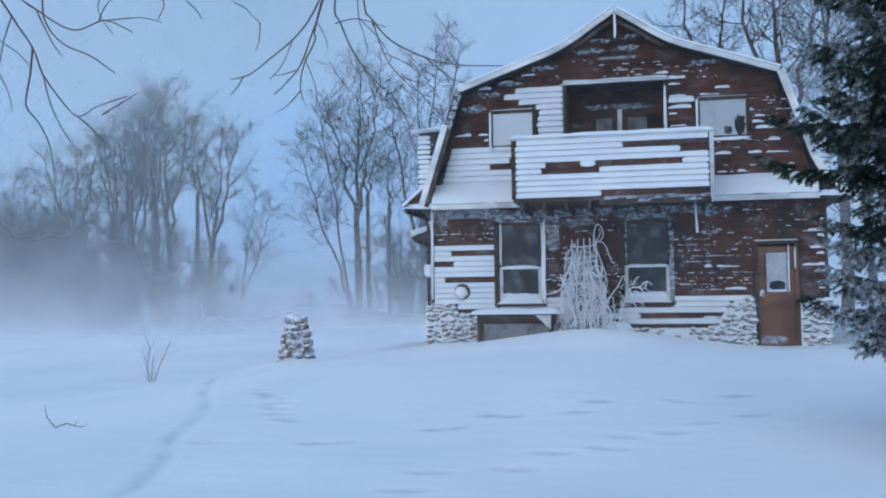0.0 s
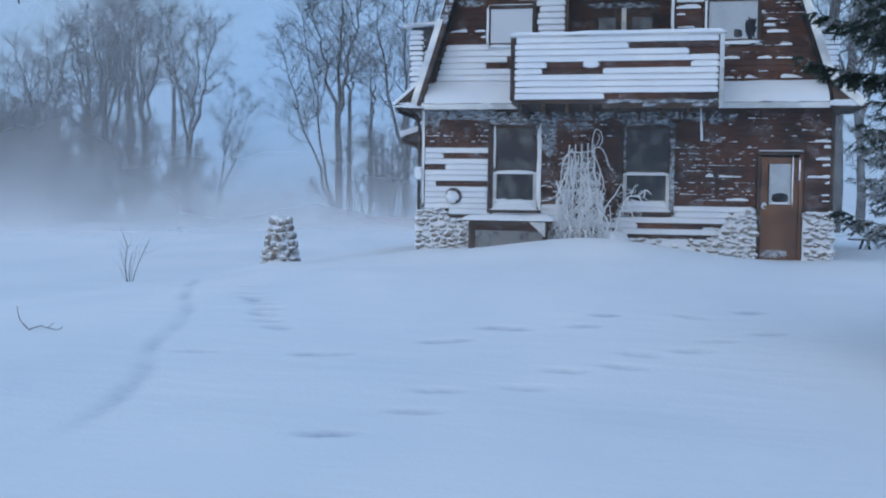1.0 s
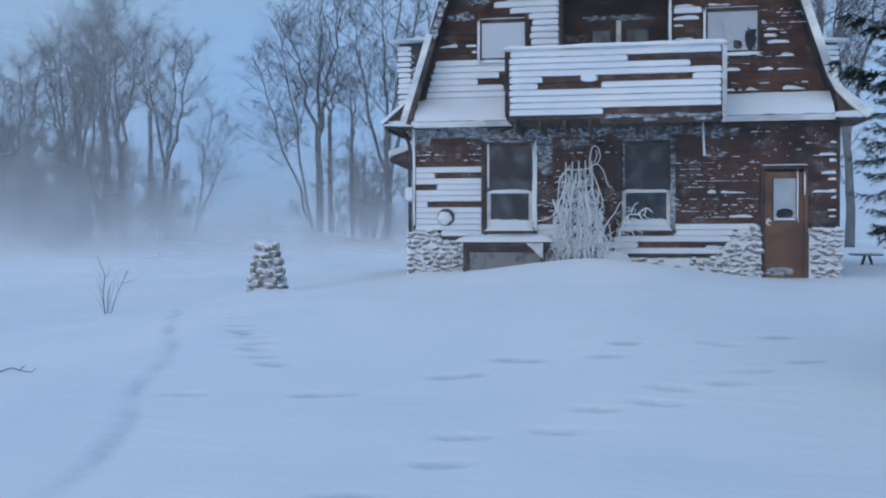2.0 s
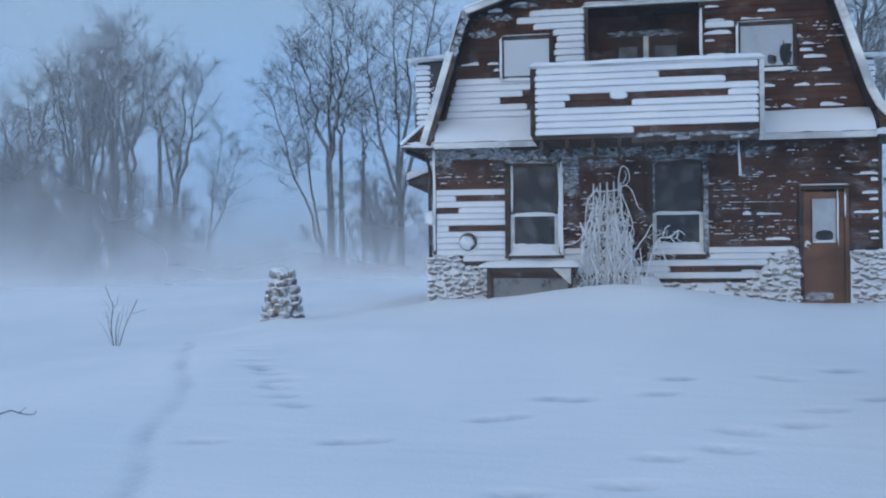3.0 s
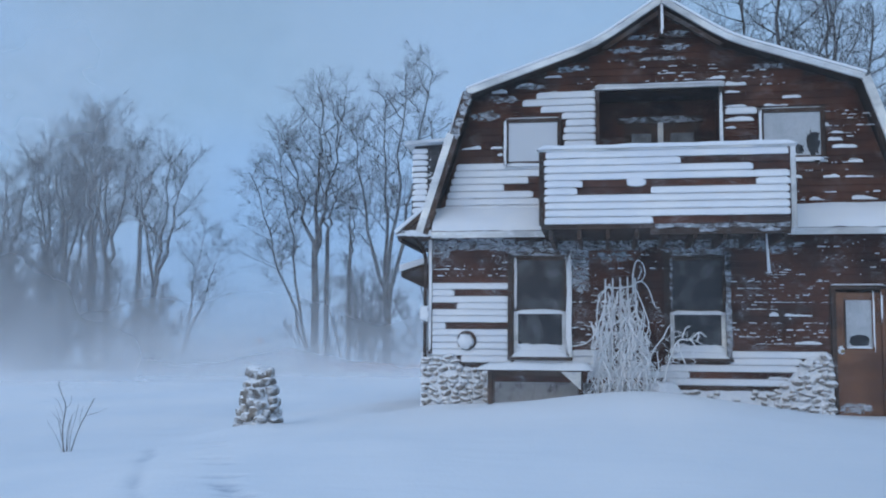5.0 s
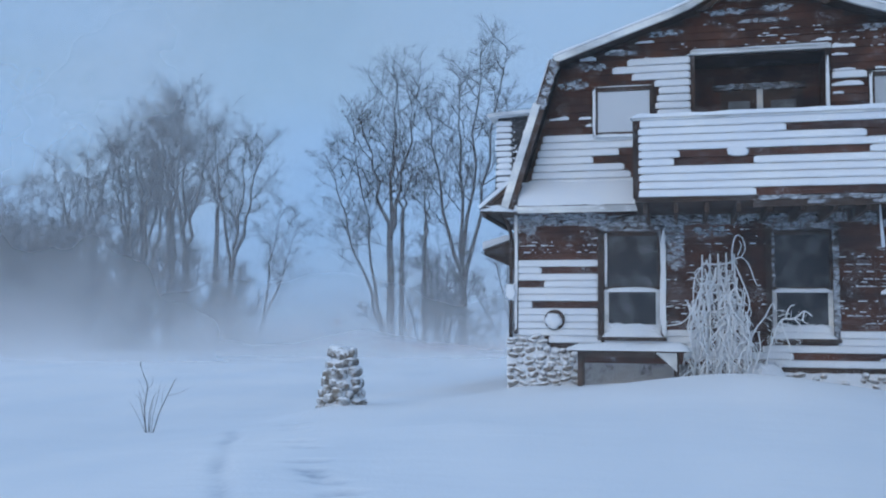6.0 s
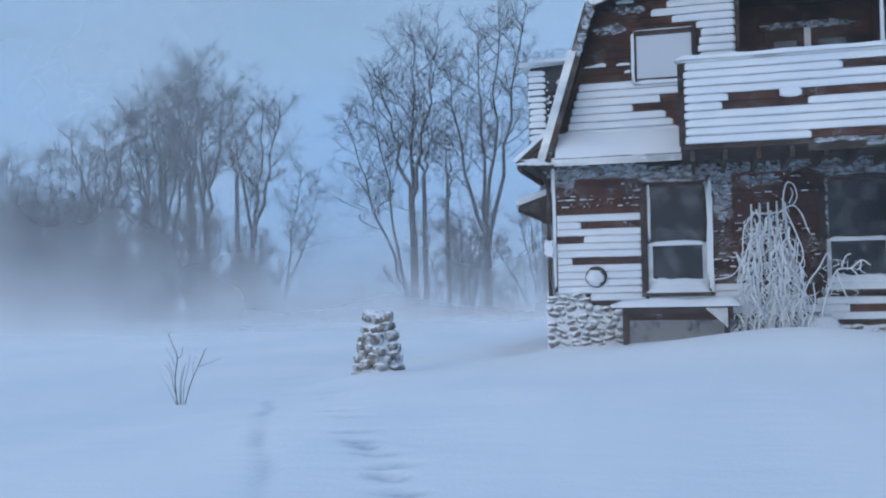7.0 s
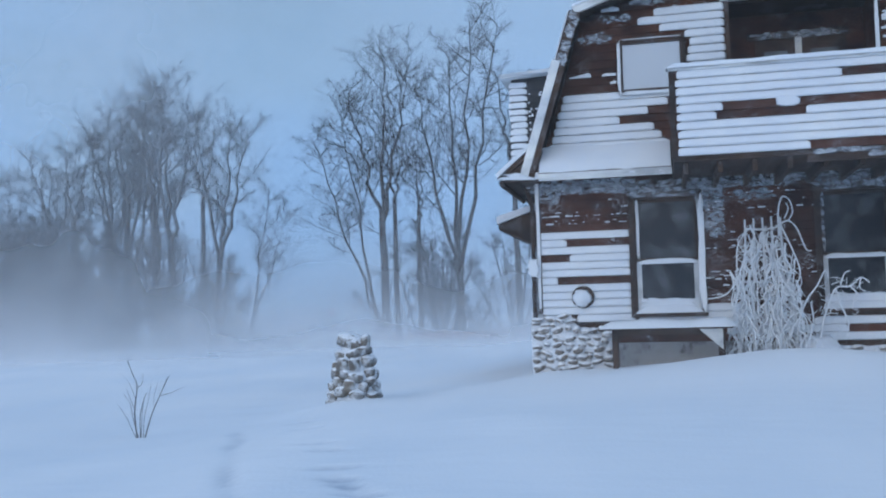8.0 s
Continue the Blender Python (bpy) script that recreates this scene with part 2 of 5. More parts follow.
def ground_height(x, y):
    z = -0.55 + 0.55 * smooth(-14, -1, y) * smooth(-5.5, 0.5, x)
    z += 0.34 * bell(x, 3.6, 2.3) * bell(y, -2.2, 2.0)
    z -= 0.06 * bell(x, 7.2, 0.9) * bell(y, -0.6, 1.2)
    z += 0.45 * smooth(8, 30, y) * (1 - smooth(0, 12, x))
    z += 0.13 * bell(x, -2.4, 0.75) * bell(y, -2.6, 0.75) + 0.03 * bell(x, 0.1, 0.7) * bell(y, -0.5, 0.5)
    z -= 0.10 * bell(x, -0.7, 0.5) * bell(y, 0.4, 1.2)
    near = smooth(70, 20, math.hypot(x, y + 8)) if math.hypot(x, y + 8) > 20 else 1.0
    z += near * (0.10 * noise.noise((x * 0.16, y * 0.2, 3.1)) + 0.035 * noise.noise((x * 0.6, y * 0.8, 7.7)))
    return z


def spaced(lo, hi, step, far, ratio=1.15):
    mid = list(np.arange(lo, hi + step / 2, step))
    out, d, a = [], step, lo
    while a > -far:
        d *= ratio
        a -= d
        out.append(a)
    up, d, a = [], step, hi
    while a < far:
        d *= ratio
        a += d
        up.append(a)
    return out[::-1] + mid + up


def build_ground():
    xs, ys = spaced(-5.5, 9.5, 0.075, 2500), spaced(-19.5, 0.5, 0.075, 2500)
    verts, dent_shade = [], []
    for y in ys:
        for x in xs:
            z, pressed = ground_height(x, y), 0.0
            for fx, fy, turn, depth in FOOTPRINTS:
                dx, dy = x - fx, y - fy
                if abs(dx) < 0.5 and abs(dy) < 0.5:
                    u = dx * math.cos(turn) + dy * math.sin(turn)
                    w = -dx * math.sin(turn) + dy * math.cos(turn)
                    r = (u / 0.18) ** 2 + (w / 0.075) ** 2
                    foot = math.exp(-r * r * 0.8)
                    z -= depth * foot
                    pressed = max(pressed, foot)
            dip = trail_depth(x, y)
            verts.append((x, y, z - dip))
            # shade of prints and trail, painted into the ground colour
            dent_shade.append(max(0.9 * pressed, min(0.6, dip * 20)))
    n = len(xs)
    faces = [(j * n + i, j * n + i + 1, (j + 1) * n + i + 1, (j + 1) * n + i) for j in range(len(ys) - 1) for i in range(n - 1)]
    me = bpy.data.meshes.new("ground")
    me.from_pydata(verts, [], faces)
    me.attributes.new("dent_shade", 'FLOAT', 'POINT').data.foreach_set("value", dent_shade)
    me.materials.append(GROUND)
    me.polygons.foreach_set("use_smooth", [True] * len(me.polygons))
    return tagged(new("ground", me), "deep wind-packed snow over the yard with old footprints", "snow ground", kind="structure")


TRAILS = (((1.0, -15.6), (0.83, -14.7), (0.6, -13.85), (0.2, -12.7), (-0.42, -11.2), (-1.05, -9.2), (-1.6, -8.0), (-2.6, -5.8), (-3.5, -3.8)),)


def trail_depth(x, y):
    """Half-filled lines left by walking the path to the stone pier."""
    if not -16 < y < -3.7 or not -4.5 < x < 2:
        return 0.0
    best = 0.0
    for line in TRAILS:
        for (x0, y0), (x1, y1) in zip(line, line[1:]):
            if y0 <= y <= y1:
                cx = x0 + (x1 - x0) * (y - y0) / (y1 - y0) + 0.12 * noise.noise((y * 0.9, 1.3, 0))
                fade = smooth(line[0][1], line[0][1] + 0.8, y) * (1 - smooth(line[-1][1] - 0.8, line[-1][1], y))
                best = max(best, fade * 0.03 * bell(x, cx, 0.085) * (0.55 + 0.9 * noise.noise((x * 1.5, y * 1.2, 5))))
    return best


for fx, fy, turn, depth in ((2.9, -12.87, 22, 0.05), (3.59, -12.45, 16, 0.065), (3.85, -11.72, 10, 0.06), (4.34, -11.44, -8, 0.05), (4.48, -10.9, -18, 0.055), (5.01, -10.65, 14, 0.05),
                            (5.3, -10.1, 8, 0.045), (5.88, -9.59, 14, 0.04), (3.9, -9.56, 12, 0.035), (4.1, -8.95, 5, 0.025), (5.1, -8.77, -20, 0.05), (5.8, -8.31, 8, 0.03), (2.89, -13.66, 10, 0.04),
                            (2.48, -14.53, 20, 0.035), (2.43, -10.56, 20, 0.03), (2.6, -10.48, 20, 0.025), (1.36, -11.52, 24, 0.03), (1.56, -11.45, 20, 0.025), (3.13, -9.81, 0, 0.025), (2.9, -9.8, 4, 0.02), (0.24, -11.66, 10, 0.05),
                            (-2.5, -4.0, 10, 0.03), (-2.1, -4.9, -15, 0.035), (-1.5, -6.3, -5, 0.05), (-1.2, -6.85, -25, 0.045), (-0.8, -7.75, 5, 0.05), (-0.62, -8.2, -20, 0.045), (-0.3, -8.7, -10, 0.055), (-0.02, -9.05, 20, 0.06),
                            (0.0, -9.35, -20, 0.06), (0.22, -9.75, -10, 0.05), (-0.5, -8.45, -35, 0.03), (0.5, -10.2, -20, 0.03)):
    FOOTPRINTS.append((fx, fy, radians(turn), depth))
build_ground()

# ---- the house ----
house = thing("house", (4.05, 0, 0), "two-storey gambrel-roofed farmhouse with red-brown lap siding plastered with snow", "house")
HX = Vector((4.05, 0, 0))


def hpart(name, bm, material, parent=None, label="", smooth=False):
    """A part of the house; coordinates are world ones."""
    ob = part(name, bm, material, parent or house, label, smooth)
    if parent is None:
        ob.matrix_basis = Matrix.Translation(-HX)
    return ob


WX0, WX1, WZ = -0.08, 8.22, 2.98
BACK = 9.0
CX = 4.05
ROOF = [(-0.58, 2.97), (0.0, 3.46), (0.65, 5.54), (2.92, 6.32), (CX, 7.07), (5.14, 6.34), (7.36, 5.58), (8.07, 3.48), (8.66, 2.99)]
W1, W2 = (1.42, 2.38, 0.87, 2.65), (4.13, 5.10, 0.87, 2.63)
DOOR = (6.83, 7.64, 0.0, 2.03)
UL, UR = (1.30, 2.26, 4.31, 5.10), (5.74, 6.76, 4.31, 5.15)
REC = (2.95, 5.08, 3.4, 5.62)


def roof_span(z):
    """Where the gable wall begins and ends at this height."""
    left = next(x0 + (x1 - x0) * (z - z0) / (z1 - z0) for (x0, z0), (x1, z1) in zip(ROOF, ROOF[1:]) if z0 <= z <= z1)
    right = [x0 + (x1 - x0) * (z - z0) / (z1 - z0) for (x0, z0), (x1, z1) in zip(ROOF, ROOF[1:]) if z1 <= z <= z0][-1]
    return left, right


def wall_with_holes(x0, x1, z0, z1, holes, y0, y1):
    """A wall slab in a grid of blocks that leaves the openings free."""
    xs = sorted({x0, x1, *[h[i] for h in holes for i in (0, 1) if x0 < h[i] < x1]})
    zs = sorted({z0, z1, *[h[i] for h in holes for i in (2, 3) if z0 < h[i] < z1]})
    bm = bmesh.new()
    for xa, xb in zip(xs, xs[1:]):
        for za, zb in zip(zs, zs[1:]):
            cx, cz = (xa + xb) / 2, (za + zb) / 2
            if not any(h[0] < cx < h[1] and h[2] < cz < h[3] for h in holes):
                box(bm, xa, xb, y0, y1, za, zb)
    bmesh.ops.remove_doubles(bm, verts=bm.verts[:], dist=0.0005)
    return bm


lower_wall = hpart("front_wall", wall_with_holes(WX0, WX1, -0.6, WZ, [W1, W2, (DOOR[0], DOOR[1], -0.6, DOOR[3])], 0.03, 0.2), DARKWOOD)
hpart("side_wall", boxed(WX0, WX0 + 0.18, 0.2, BACK, -0.6, WZ), SIDING)
hpart("side_wall", boxed(WX1 - 0.18, WX1, 0.2, BACK, -0.6, WZ), SIDING)
hpart("back_wall", boxed(WX0 + 0.18, WX1 - 0.18, BACK - 0.2, BACK, -0.6, WZ), SIDING)
hpart("upper_floor", boxed(WX0 + 0.18, WX1 - 0.18, 0.2, BACK - 0.2, 2.8, 2.96), DARKWOOD)
hpart("room_partition", boxed(WX0 + 0.18, WX1 - 0.18, 4.2, 4.3, -0.6, 2.8), DARKWOOD)
hpart("ground_floor", boxed(WX0 + 0.18, WX1 - 0.18, 0.2, BACK - 0.2, -0.62, -0.05), DARKWOOD)


def gable(y0, y1, holes):
    """The upper gable wall as slices between the roof's bends, with its openings."""
    bm = bmesh.new()
    step = 0.127
    z = 3.0
    while z < 6.9:
        zt = min(z + step, 6.95)
        l0, r0 = roof_span(z + 0.005)
        l1, r1 = roof_span(zt)
        cuts = [(h[0], h[1]) for h in holes if h[2] - 0.06 < z and zt < h[3] + 0.06]
        edges = [l0 + 0.06]
        for a, b in sorted(cuts):
            edges += [a, b]
        edges.append(r0 - 0.06)
        for i in range(0, len(edges), 2):
            a, b = edges[i], edges[i + 1]
            ta = l1 + 0.06 if i == 0 else a
            tb = r1 - 0.06 if i + 2 == len(edges) else b
            if tb > ta and b > a:
                vs = [bm.verts.new(c) for c in ((a, y0, z), (b, y0, z), (tb, y0, zt), (ta, y0, zt), (a, y1, z), (b, y1, z), (tb, y1, zt), (ta, y1, zt))]
                for f in ((0, 1, 2, 3), (5, 4, 7, 6), (1, 5, 6, 2), (4, 0, 3, 7), (3, 2, 6, 7), (4, 5, 1, 0)):
                    bm.faces.new([vs[i] for i in f])
        z = zt
    return bm


upper_wall = hpart("gable_wall", gable(0.03, 0.2, [UL, UR, REC]), DARKWOOD)
hpart("gable_wall", gable(BACK - 0.2, BACK, []), DARKWOOD)

# roof slabs with a snow layer on each pitch
FRONT_OVER = -0.45


def slab(p, q, thick, y0, y1, lift=0.0):
    (x0, z0), (x1, z1) = p, q
    d = Vector((x1 - x0, z1 - z0)).normalized()
    n = Vector((-d.y, d.x))
    a = [Vector((x0, z0)) + n * lift, Vector((x1, z1)) + n * lift]
    return prism(bmesh.new(), [(a[0].x, a[0].y), (a[1].x, a[1].y), (a[1].x + n.x * thick, a[1].y + n.y * thick), (a[0].x + n.x * thick, a[0].y + n.y * thick)], y0, y1)


def mitred(line, lift, thick, y0, y1):
    """A band that follows a roof line, its corners mitred."""
    pts = [Vector(p) for p in line]
    lo, hi = [], []
    for i, p in enumerate(pts):
        dirs = [(pts[k + 1] - pts[k]).normalized() for k in (i - 1, i) if 0 <= k < len(pts) - 1]
        n = sum((Vector((-d.y, d.x)) for d in dirs), Vector((0, 0))).normalized()
        k = 1 / max(0.5, n.dot(Vector((-dirs[0].y, dirs[0].x))))
        lo.append(p + n * lift * k)
        hi.append(p + n * (lift + thick) * k)
    bm = bmesh.new()
    rings = [[bm.verts.new((q.x, y, q.y)) for q, y in ((a, y0), (b, y0), (b, y1), (a, y1))] for a, b in zip(lo, hi)]
    for r, s in zip(rings, rings[1:]):
        for j in range(4):
            bm.faces.new((r[j], s[j], s[(j + 1) % 4], r[(j + 1) % 4]))
    bm.faces.new(rings[0])
    bm.faces.new(rings[-1][::-1])
    bmesh.ops.recalc_face_normals(bm, faces=bm.faces[:])
    return bm


def bend(line):
    """Softens the upper bends of a roof line."""
    out = [line[0]]
    for a, b, c in zip(line, line[1:], line[2:]):
        va, vb, vc = Vector(a), Vector(b), Vector(c)
        cut = 0.35 if abs((vb - va).normalized().dot((vc - vb).normalized())) > 0.85 else 0.06
        p, q = vb + (va - vb).normalized() * cut, vb + (vc - vb).normalized() * cut
        out += [tuple(p), tuple((p + q + 2 * vb) / 4), tuple(q)]
    return out + [line[-1]]


for name, line, dark in (("left", ROOF[:5], True), ("right", ROOF[4:], False)):
    soft = bend(list(line))
    hpart("roof_slope", mitred(soft, 0.0, 0.07, FRONT_OVER + 0.06, BACK + 0.4), DARKWOOD, None, "dark roof deck under the snow")
    flat = bend(list(ROOF[2:5] if dark else ROOF[4:7]))
    hpart("roof_snow", mitred(flat, 0.074, 0.04, FRONT_OVER + 0.0, BACK + 0.4), SNOW, None, "wind-packed snow on the roof")
    steep = [ROOF[1], ROOF[2]] if dark else [ROOF[6], ROOF[7]]
    hpart("roof_snow", mitred(steep, 0.074, 0.03, FRONT_OVER + 0.03, BACK + 0.4), SNOW)
    flare = [ROOF[0], ROOF[1]] if dark else [ROOF[7], ROOF[8]]
    hpart("roof_snow", mitred(flare, 0.074, 0.06, FRONT_OVER + 0.02, BACK + 0.4), SNOW)
    hpart("bargeboard", mitred(flat, -0.04, 0.10, FRONT_OVER - 0.01, FRONT_OVER + 0.055), TRIM, None, "snow-crusted pale bargeboard")
    if dark:
        d = (Vector(ROOF[1]) - Vector(ROOF[2])).normalized()
        mid, low = Vector(ROOF[2]) + d * 0.8, Vector(ROOF[1]) + d * 0.46
        hpart("bargeboard", mitred([tuple(mid), ROOF[2]], -0.09, 0.17, FRONT_OVER - 0.01, FRONT_OVER + 0.055), DARKWOOD)
        hpart("bargeboard", mitred([tuple(low), tuple(mid)], 0.0, 0.13, FRONT_OVER - 0.02, FRONT_OVER + 0.055), TRIM, None, "snow-crusted pale bargeboard")
        hpart("inner_board", mitred([tuple(low), tuple(mid)], -0.09, 0.088, FRONT_OVER - 0.005, FRONT_OVER + 0.05), DARKWOOD)
    else:
        hpart("bargeboard", mitred(bend(list(ROOF[6:9])), -0.05, 0.14, FRONT_OVER - 0.012, FRONT_OVER + 0.053), TRIM, None, "snow-crusted pale bargeboard")


# ---- lap siding and the snow that clings to it ----
def lap_board(x0, x1, z, pitch, y):
    bm = bmesh.new()
    pr = ((y - 0.034, z), (y - 0.028, z + 0.012), (y - 0.010, z + pitch + 0.012), (y - 0.002, z + pitch + 0.012), (y - 0.002, z))
    a = [bm.verts.new((x0, p, q)) for p, q in pr]
    b = [bm.verts.new((x1, p, q)) for p, q in pr]
    bm.faces.new(a)
    bm.faces.new(b[::-1])
    for i in range(5):
        bm.faces.new((a[i], b[i], b[(i + 1) % 5], a[(i + 1) % 5]))
    bmesh.ops.recalc_face_normals(bm, faces=bm.faces[:])
    return bm


def runs(x0, x1, cuts):
    out, a = [], x0
    for c0, c1 in sorted(cuts):
        if c0 > a + 0.02:
            out.append((a, min(c0, x1)))
        a = max(a, c1)
    if a < x1 - 0.02:
        out.append((a, x1))
    return out


def lay_boards(parent, material, x0, x1, z, pitch, y, cuts, rng):
    for a, b in runs(x0, x1, cuts):
        while b - a > 3.4:
            cut = a + rng.uniform(1.6, 2.9)
            part("siding_board", lap_board(a, cut - 0.004, z, pitch, y + rng.uniform(-0.003, 0.002)), material, parent)
            a = cut
        part("siding_board", lap_board(a, b, z, pitch, y + rng.uniform(-0.003, 0.002)), material, parent)


def snow_strip(x0, x1, z, pitch, y, seed, full=0.9, thick=0.02):
    """Snow packed into one lap of the siding: a low rounded roll with frayed ends."""
    thin = x1 - x0 < 0.5 and y < 0.5 and (x0 > 2.95 or z > 3.2)
    if thin:
        full = 0.12 + 0.45 * abs(noise.noise((seed * 9.7, z * 5.3, 1.1))) ** 0.7
    n = max(6, int((x1 - x0) / 0.03))
    bm = bmesh.new()
    rows = []
    for i in range(n + 1):
        u = i / n
        x = x0 + (x1 - x0) * u
        e = min(1.0, min(u, 1 - u) * (x1 - x0) / (0.05 + 0.03 * noise.noise((z * 7, seed, u))))
        wob = noise.noise((x * 3.1 + seed, seed * 1.7, z)) + 0.5 * noise.noise((x * 14 + seed, 4.4, z))
        top = z + pitch * min(1.02, full + 0.09 + 0.05 * wob) * (0.75 + 0.25 * e)
        low = z + pitch * (0.0 + 0.04 * noise.noise((x * 6.0, seed, 2.2)) + 0.06 * (1 - e))
        t = thick * (0.7 + 0.3 * noise.noise((x * 2.0, seed * 3.1, z * 2)))
        if thin:
            top = z + pitch * max(0.12, full + 0.13 + 0.30 * wob) * (0.6 + 0.4 * e)
            low = z + pitch * 0.01
        t = max(0.007, t) * (0.55 + 0.45 * e) * (0.7 if thin else 1.0)
        x += 0.03 * (1 - e) * noise.noise((seed, z * 9, u * 50))
        prof = ((low, 0.004), (low + 0.003, 0.9), (low + (top - low) * 0.3, 1.0), (low + (top - low) * 0.75, 1.0), (top - 0.003, 0.95), (top, 0.2))
        slope = 0.024 / pitch
        rows.append([bm.verts.new((x, y - 0.036 + slope * (q - z) - t * k, q)) for q, k in prof])
    for r, s in zip(rows, rows[1:]):
        for j in range(5):
            bm.faces.new((r[j], s[j], s[j + 1], r[j + 1]))
    bm.faces.new(rows[0])
    bm.faces.new(rows[-1][::-1])
    bmesh.ops.recalc_face_normals(bm, faces=bm.faces[:])
    return bm


def lay_snow(parent, z0, pitch, y, spec, thick=0.02):
    for k, x0, x1 in spec:
        part("snow_strip", snow_strip(x0, x1, z0 + k * pitch, pitch, y, k * 0.37 + x0, 0.93, thick), SNOW, parent, "", True)


def flecks(x0, x1, z0, pitch, k0, k1, y, rng, density, cuts=(), longest=0.16, each=(0.006, 0.02)):
    """Specks of snow caught on the lower edges of the boards, joined into one mesh."""
    verts, faces = [], []
    for k in range(k0, k1):
        for _ in range(int(density * (x1 - x0) * rng.uniform(0.4, 1.6))):
            x = rng.uniform(x0, x1)
            w = min(longest, 0.015 + rng.expovariate(22))
            if noise.noise((x * 1.3, k * 0.45, x0)) < -0.05:
                continue
            if any(c[0] - 0.05 < x < c[1] + 0.05 and c[2] < z0 + k * pitch < c[3] for c in cuts):
                continue
            h = rng.uniform(*each) * (1.3 if w > 0.06 else 1.0)
            z = z0 + k * pitch + rng.choice((0.0, 0.0, 0.0, rng.uniform(0, 0.08)))
            b = len(verts)
            yy = y - 0.036 + 0.2 * (z - z0 - k * pitch)
            verts += [(x - w / 2, yy, z), (x + w / 2, yy, z), (x + w * 0.4, yy, z + h), (x - w * 0.35, yy, z + h * 1.1),
                      (x - w * 0.3, yy - 0.012, z + h * 0.3), (x + w * 0.3, yy - 0.012, z + h * 0.3)]
            faces += [(b, b + 1, b + 5, b + 4), (b + 1, b + 2, b + 5), (b + 2, b + 3, b + 4, b + 5), (b + 3, b, b + 4)]
    me = bpy.data.meshes.new("snow_flecks")
    me.from_pydata(verts, [], faces)
    me.materials.append(SNOW)
    return me


def blotch(cx, cz, w, h, y, seed, material, thick=0.012, drop=0.5, rag=1.0):
    """A crust of rime or snow with a ragged outline on an upright face."""
    bm = bmesh.new()
    n = 64
    rim, mid = [], []
    for i in range(n):
        a = 2 * math.pi * i / n
        ca, sa = math.cos(a), math.sin(a)
        r = 1.0 + rag * (0.45 * noise.noise((ca * 2.1 + seed, sa * 2.1, seed)) + 0.3 * noise.noise((ca * 6 + seed, sa * 6, seed)) + 0.15 * noise.noise((ca * 15 + seed, sa * 15, seed)))
        sx = math.copysign(abs(ca) ** drop, ca) * w / 2 * r
        sz = math.copysign(abs(sa) ** drop, sa) * h / 2 * r
        rim.append(bm.verts.new((cx + sx, y, cz + sz)))
        mid.append(bm.verts.new((cx + sx * 0.86, y - thick, cz + sz * 0.86)))
    for i in range(n):
        j = (i + 1) % n
        bm.faces.new((rim[i], rim[j], mid[j], mid[i]))
    bm.faces.new(mid)
    bm.faces.new(rim[::-1])
    bmesh.ops.recalc_face_normals(bm, faces=bm.faces[:])
    return bm


rng = random.Random(41)
LP, LZ = 0.118, 0.40
for k in range(22):
    z = LZ + k * LP
    cuts = [(h[0] - 0.06, h[1] + 0.06) for h in (W1, W2, DOOR) if h[2] - 0.1 < z + LP * 0.5 < h[3] + 0.06]
    x0, x1 = (WX0, WX1)
    if z < 0.9:
        x0, x1 = 0.55 if z > 0.7 else 1.0, 6.35 - 0.4 * (0.9 - z)
    lay_boards(lower_wall, SIDING, x0, x1, z, LP, 0.03, cuts, rng)
lay_snow(lower_wall, LZ, LP, 0.03, (
    (14, -0.07, 1.35), (13, -0.07, 0.36), (12, -0.07, 1.35), (11, 0.42, 1.35), (10, -0.07, 1.35), (9, -0.07, 1.35), (8, -0.07, 0.22),
    (7, -0.07, 1.35), (6, -0.07, 1.35), (5, -0.07, 1.35), (4, -0.07, 1.35), (3, 0.5, 1.4), (2, 0.95, 1.4),
    (4, 2.46, 3.0), (3, 1.45, 3.05), (3, 5.13, 6.3), (2, 4.0, 6.25), (2, 1.5, 3.0), (1, 2.75, 4.45), (1, 5.75, 6.1), (0, 4.0, 6.05),
    (4, 5.14, 6.74), (16, 7.86, 8.2), (15, 8.05, 8.2), (13, 7.92, 8.2), (12, 8.02, 8.2), (10, 7.75, 8.22), (9, 8.1, 8.22), (7, 8.03, 8.2), (6, 8.06, 8.2),
    (18, 8.08, 8.2), (10, 6.05, 6.5), (6, 6.2, 6.66), (10, 5.8, 5.95)))
tagged(mesh_part("snow_flecks", flecks(5.2, 6.75, LZ, LP, 5, 17, 0.03, rng, 20, (), 0.12, (0.006, 0.016)), lower_wall), kind="stuff")
tagged(mesh_part("snow_flecks", flecks(2.45, 4.05, LZ, LP, 4, 20, 0.03, rng, 5), lower_wall), kind="stuff")
tagged(mesh_part("snow_flecks", flecks(0.0, 1.35, LZ, LP, 15, 20, 0.03, rng, 10), lower_wall), kind="stuff")
tagged(mesh_part("snow_flecks", flecks(5.2, 8.15, LZ, LP, 16, 22, 0.03, rng, 4, [DOOR]), lower_wall), kind="stuff")
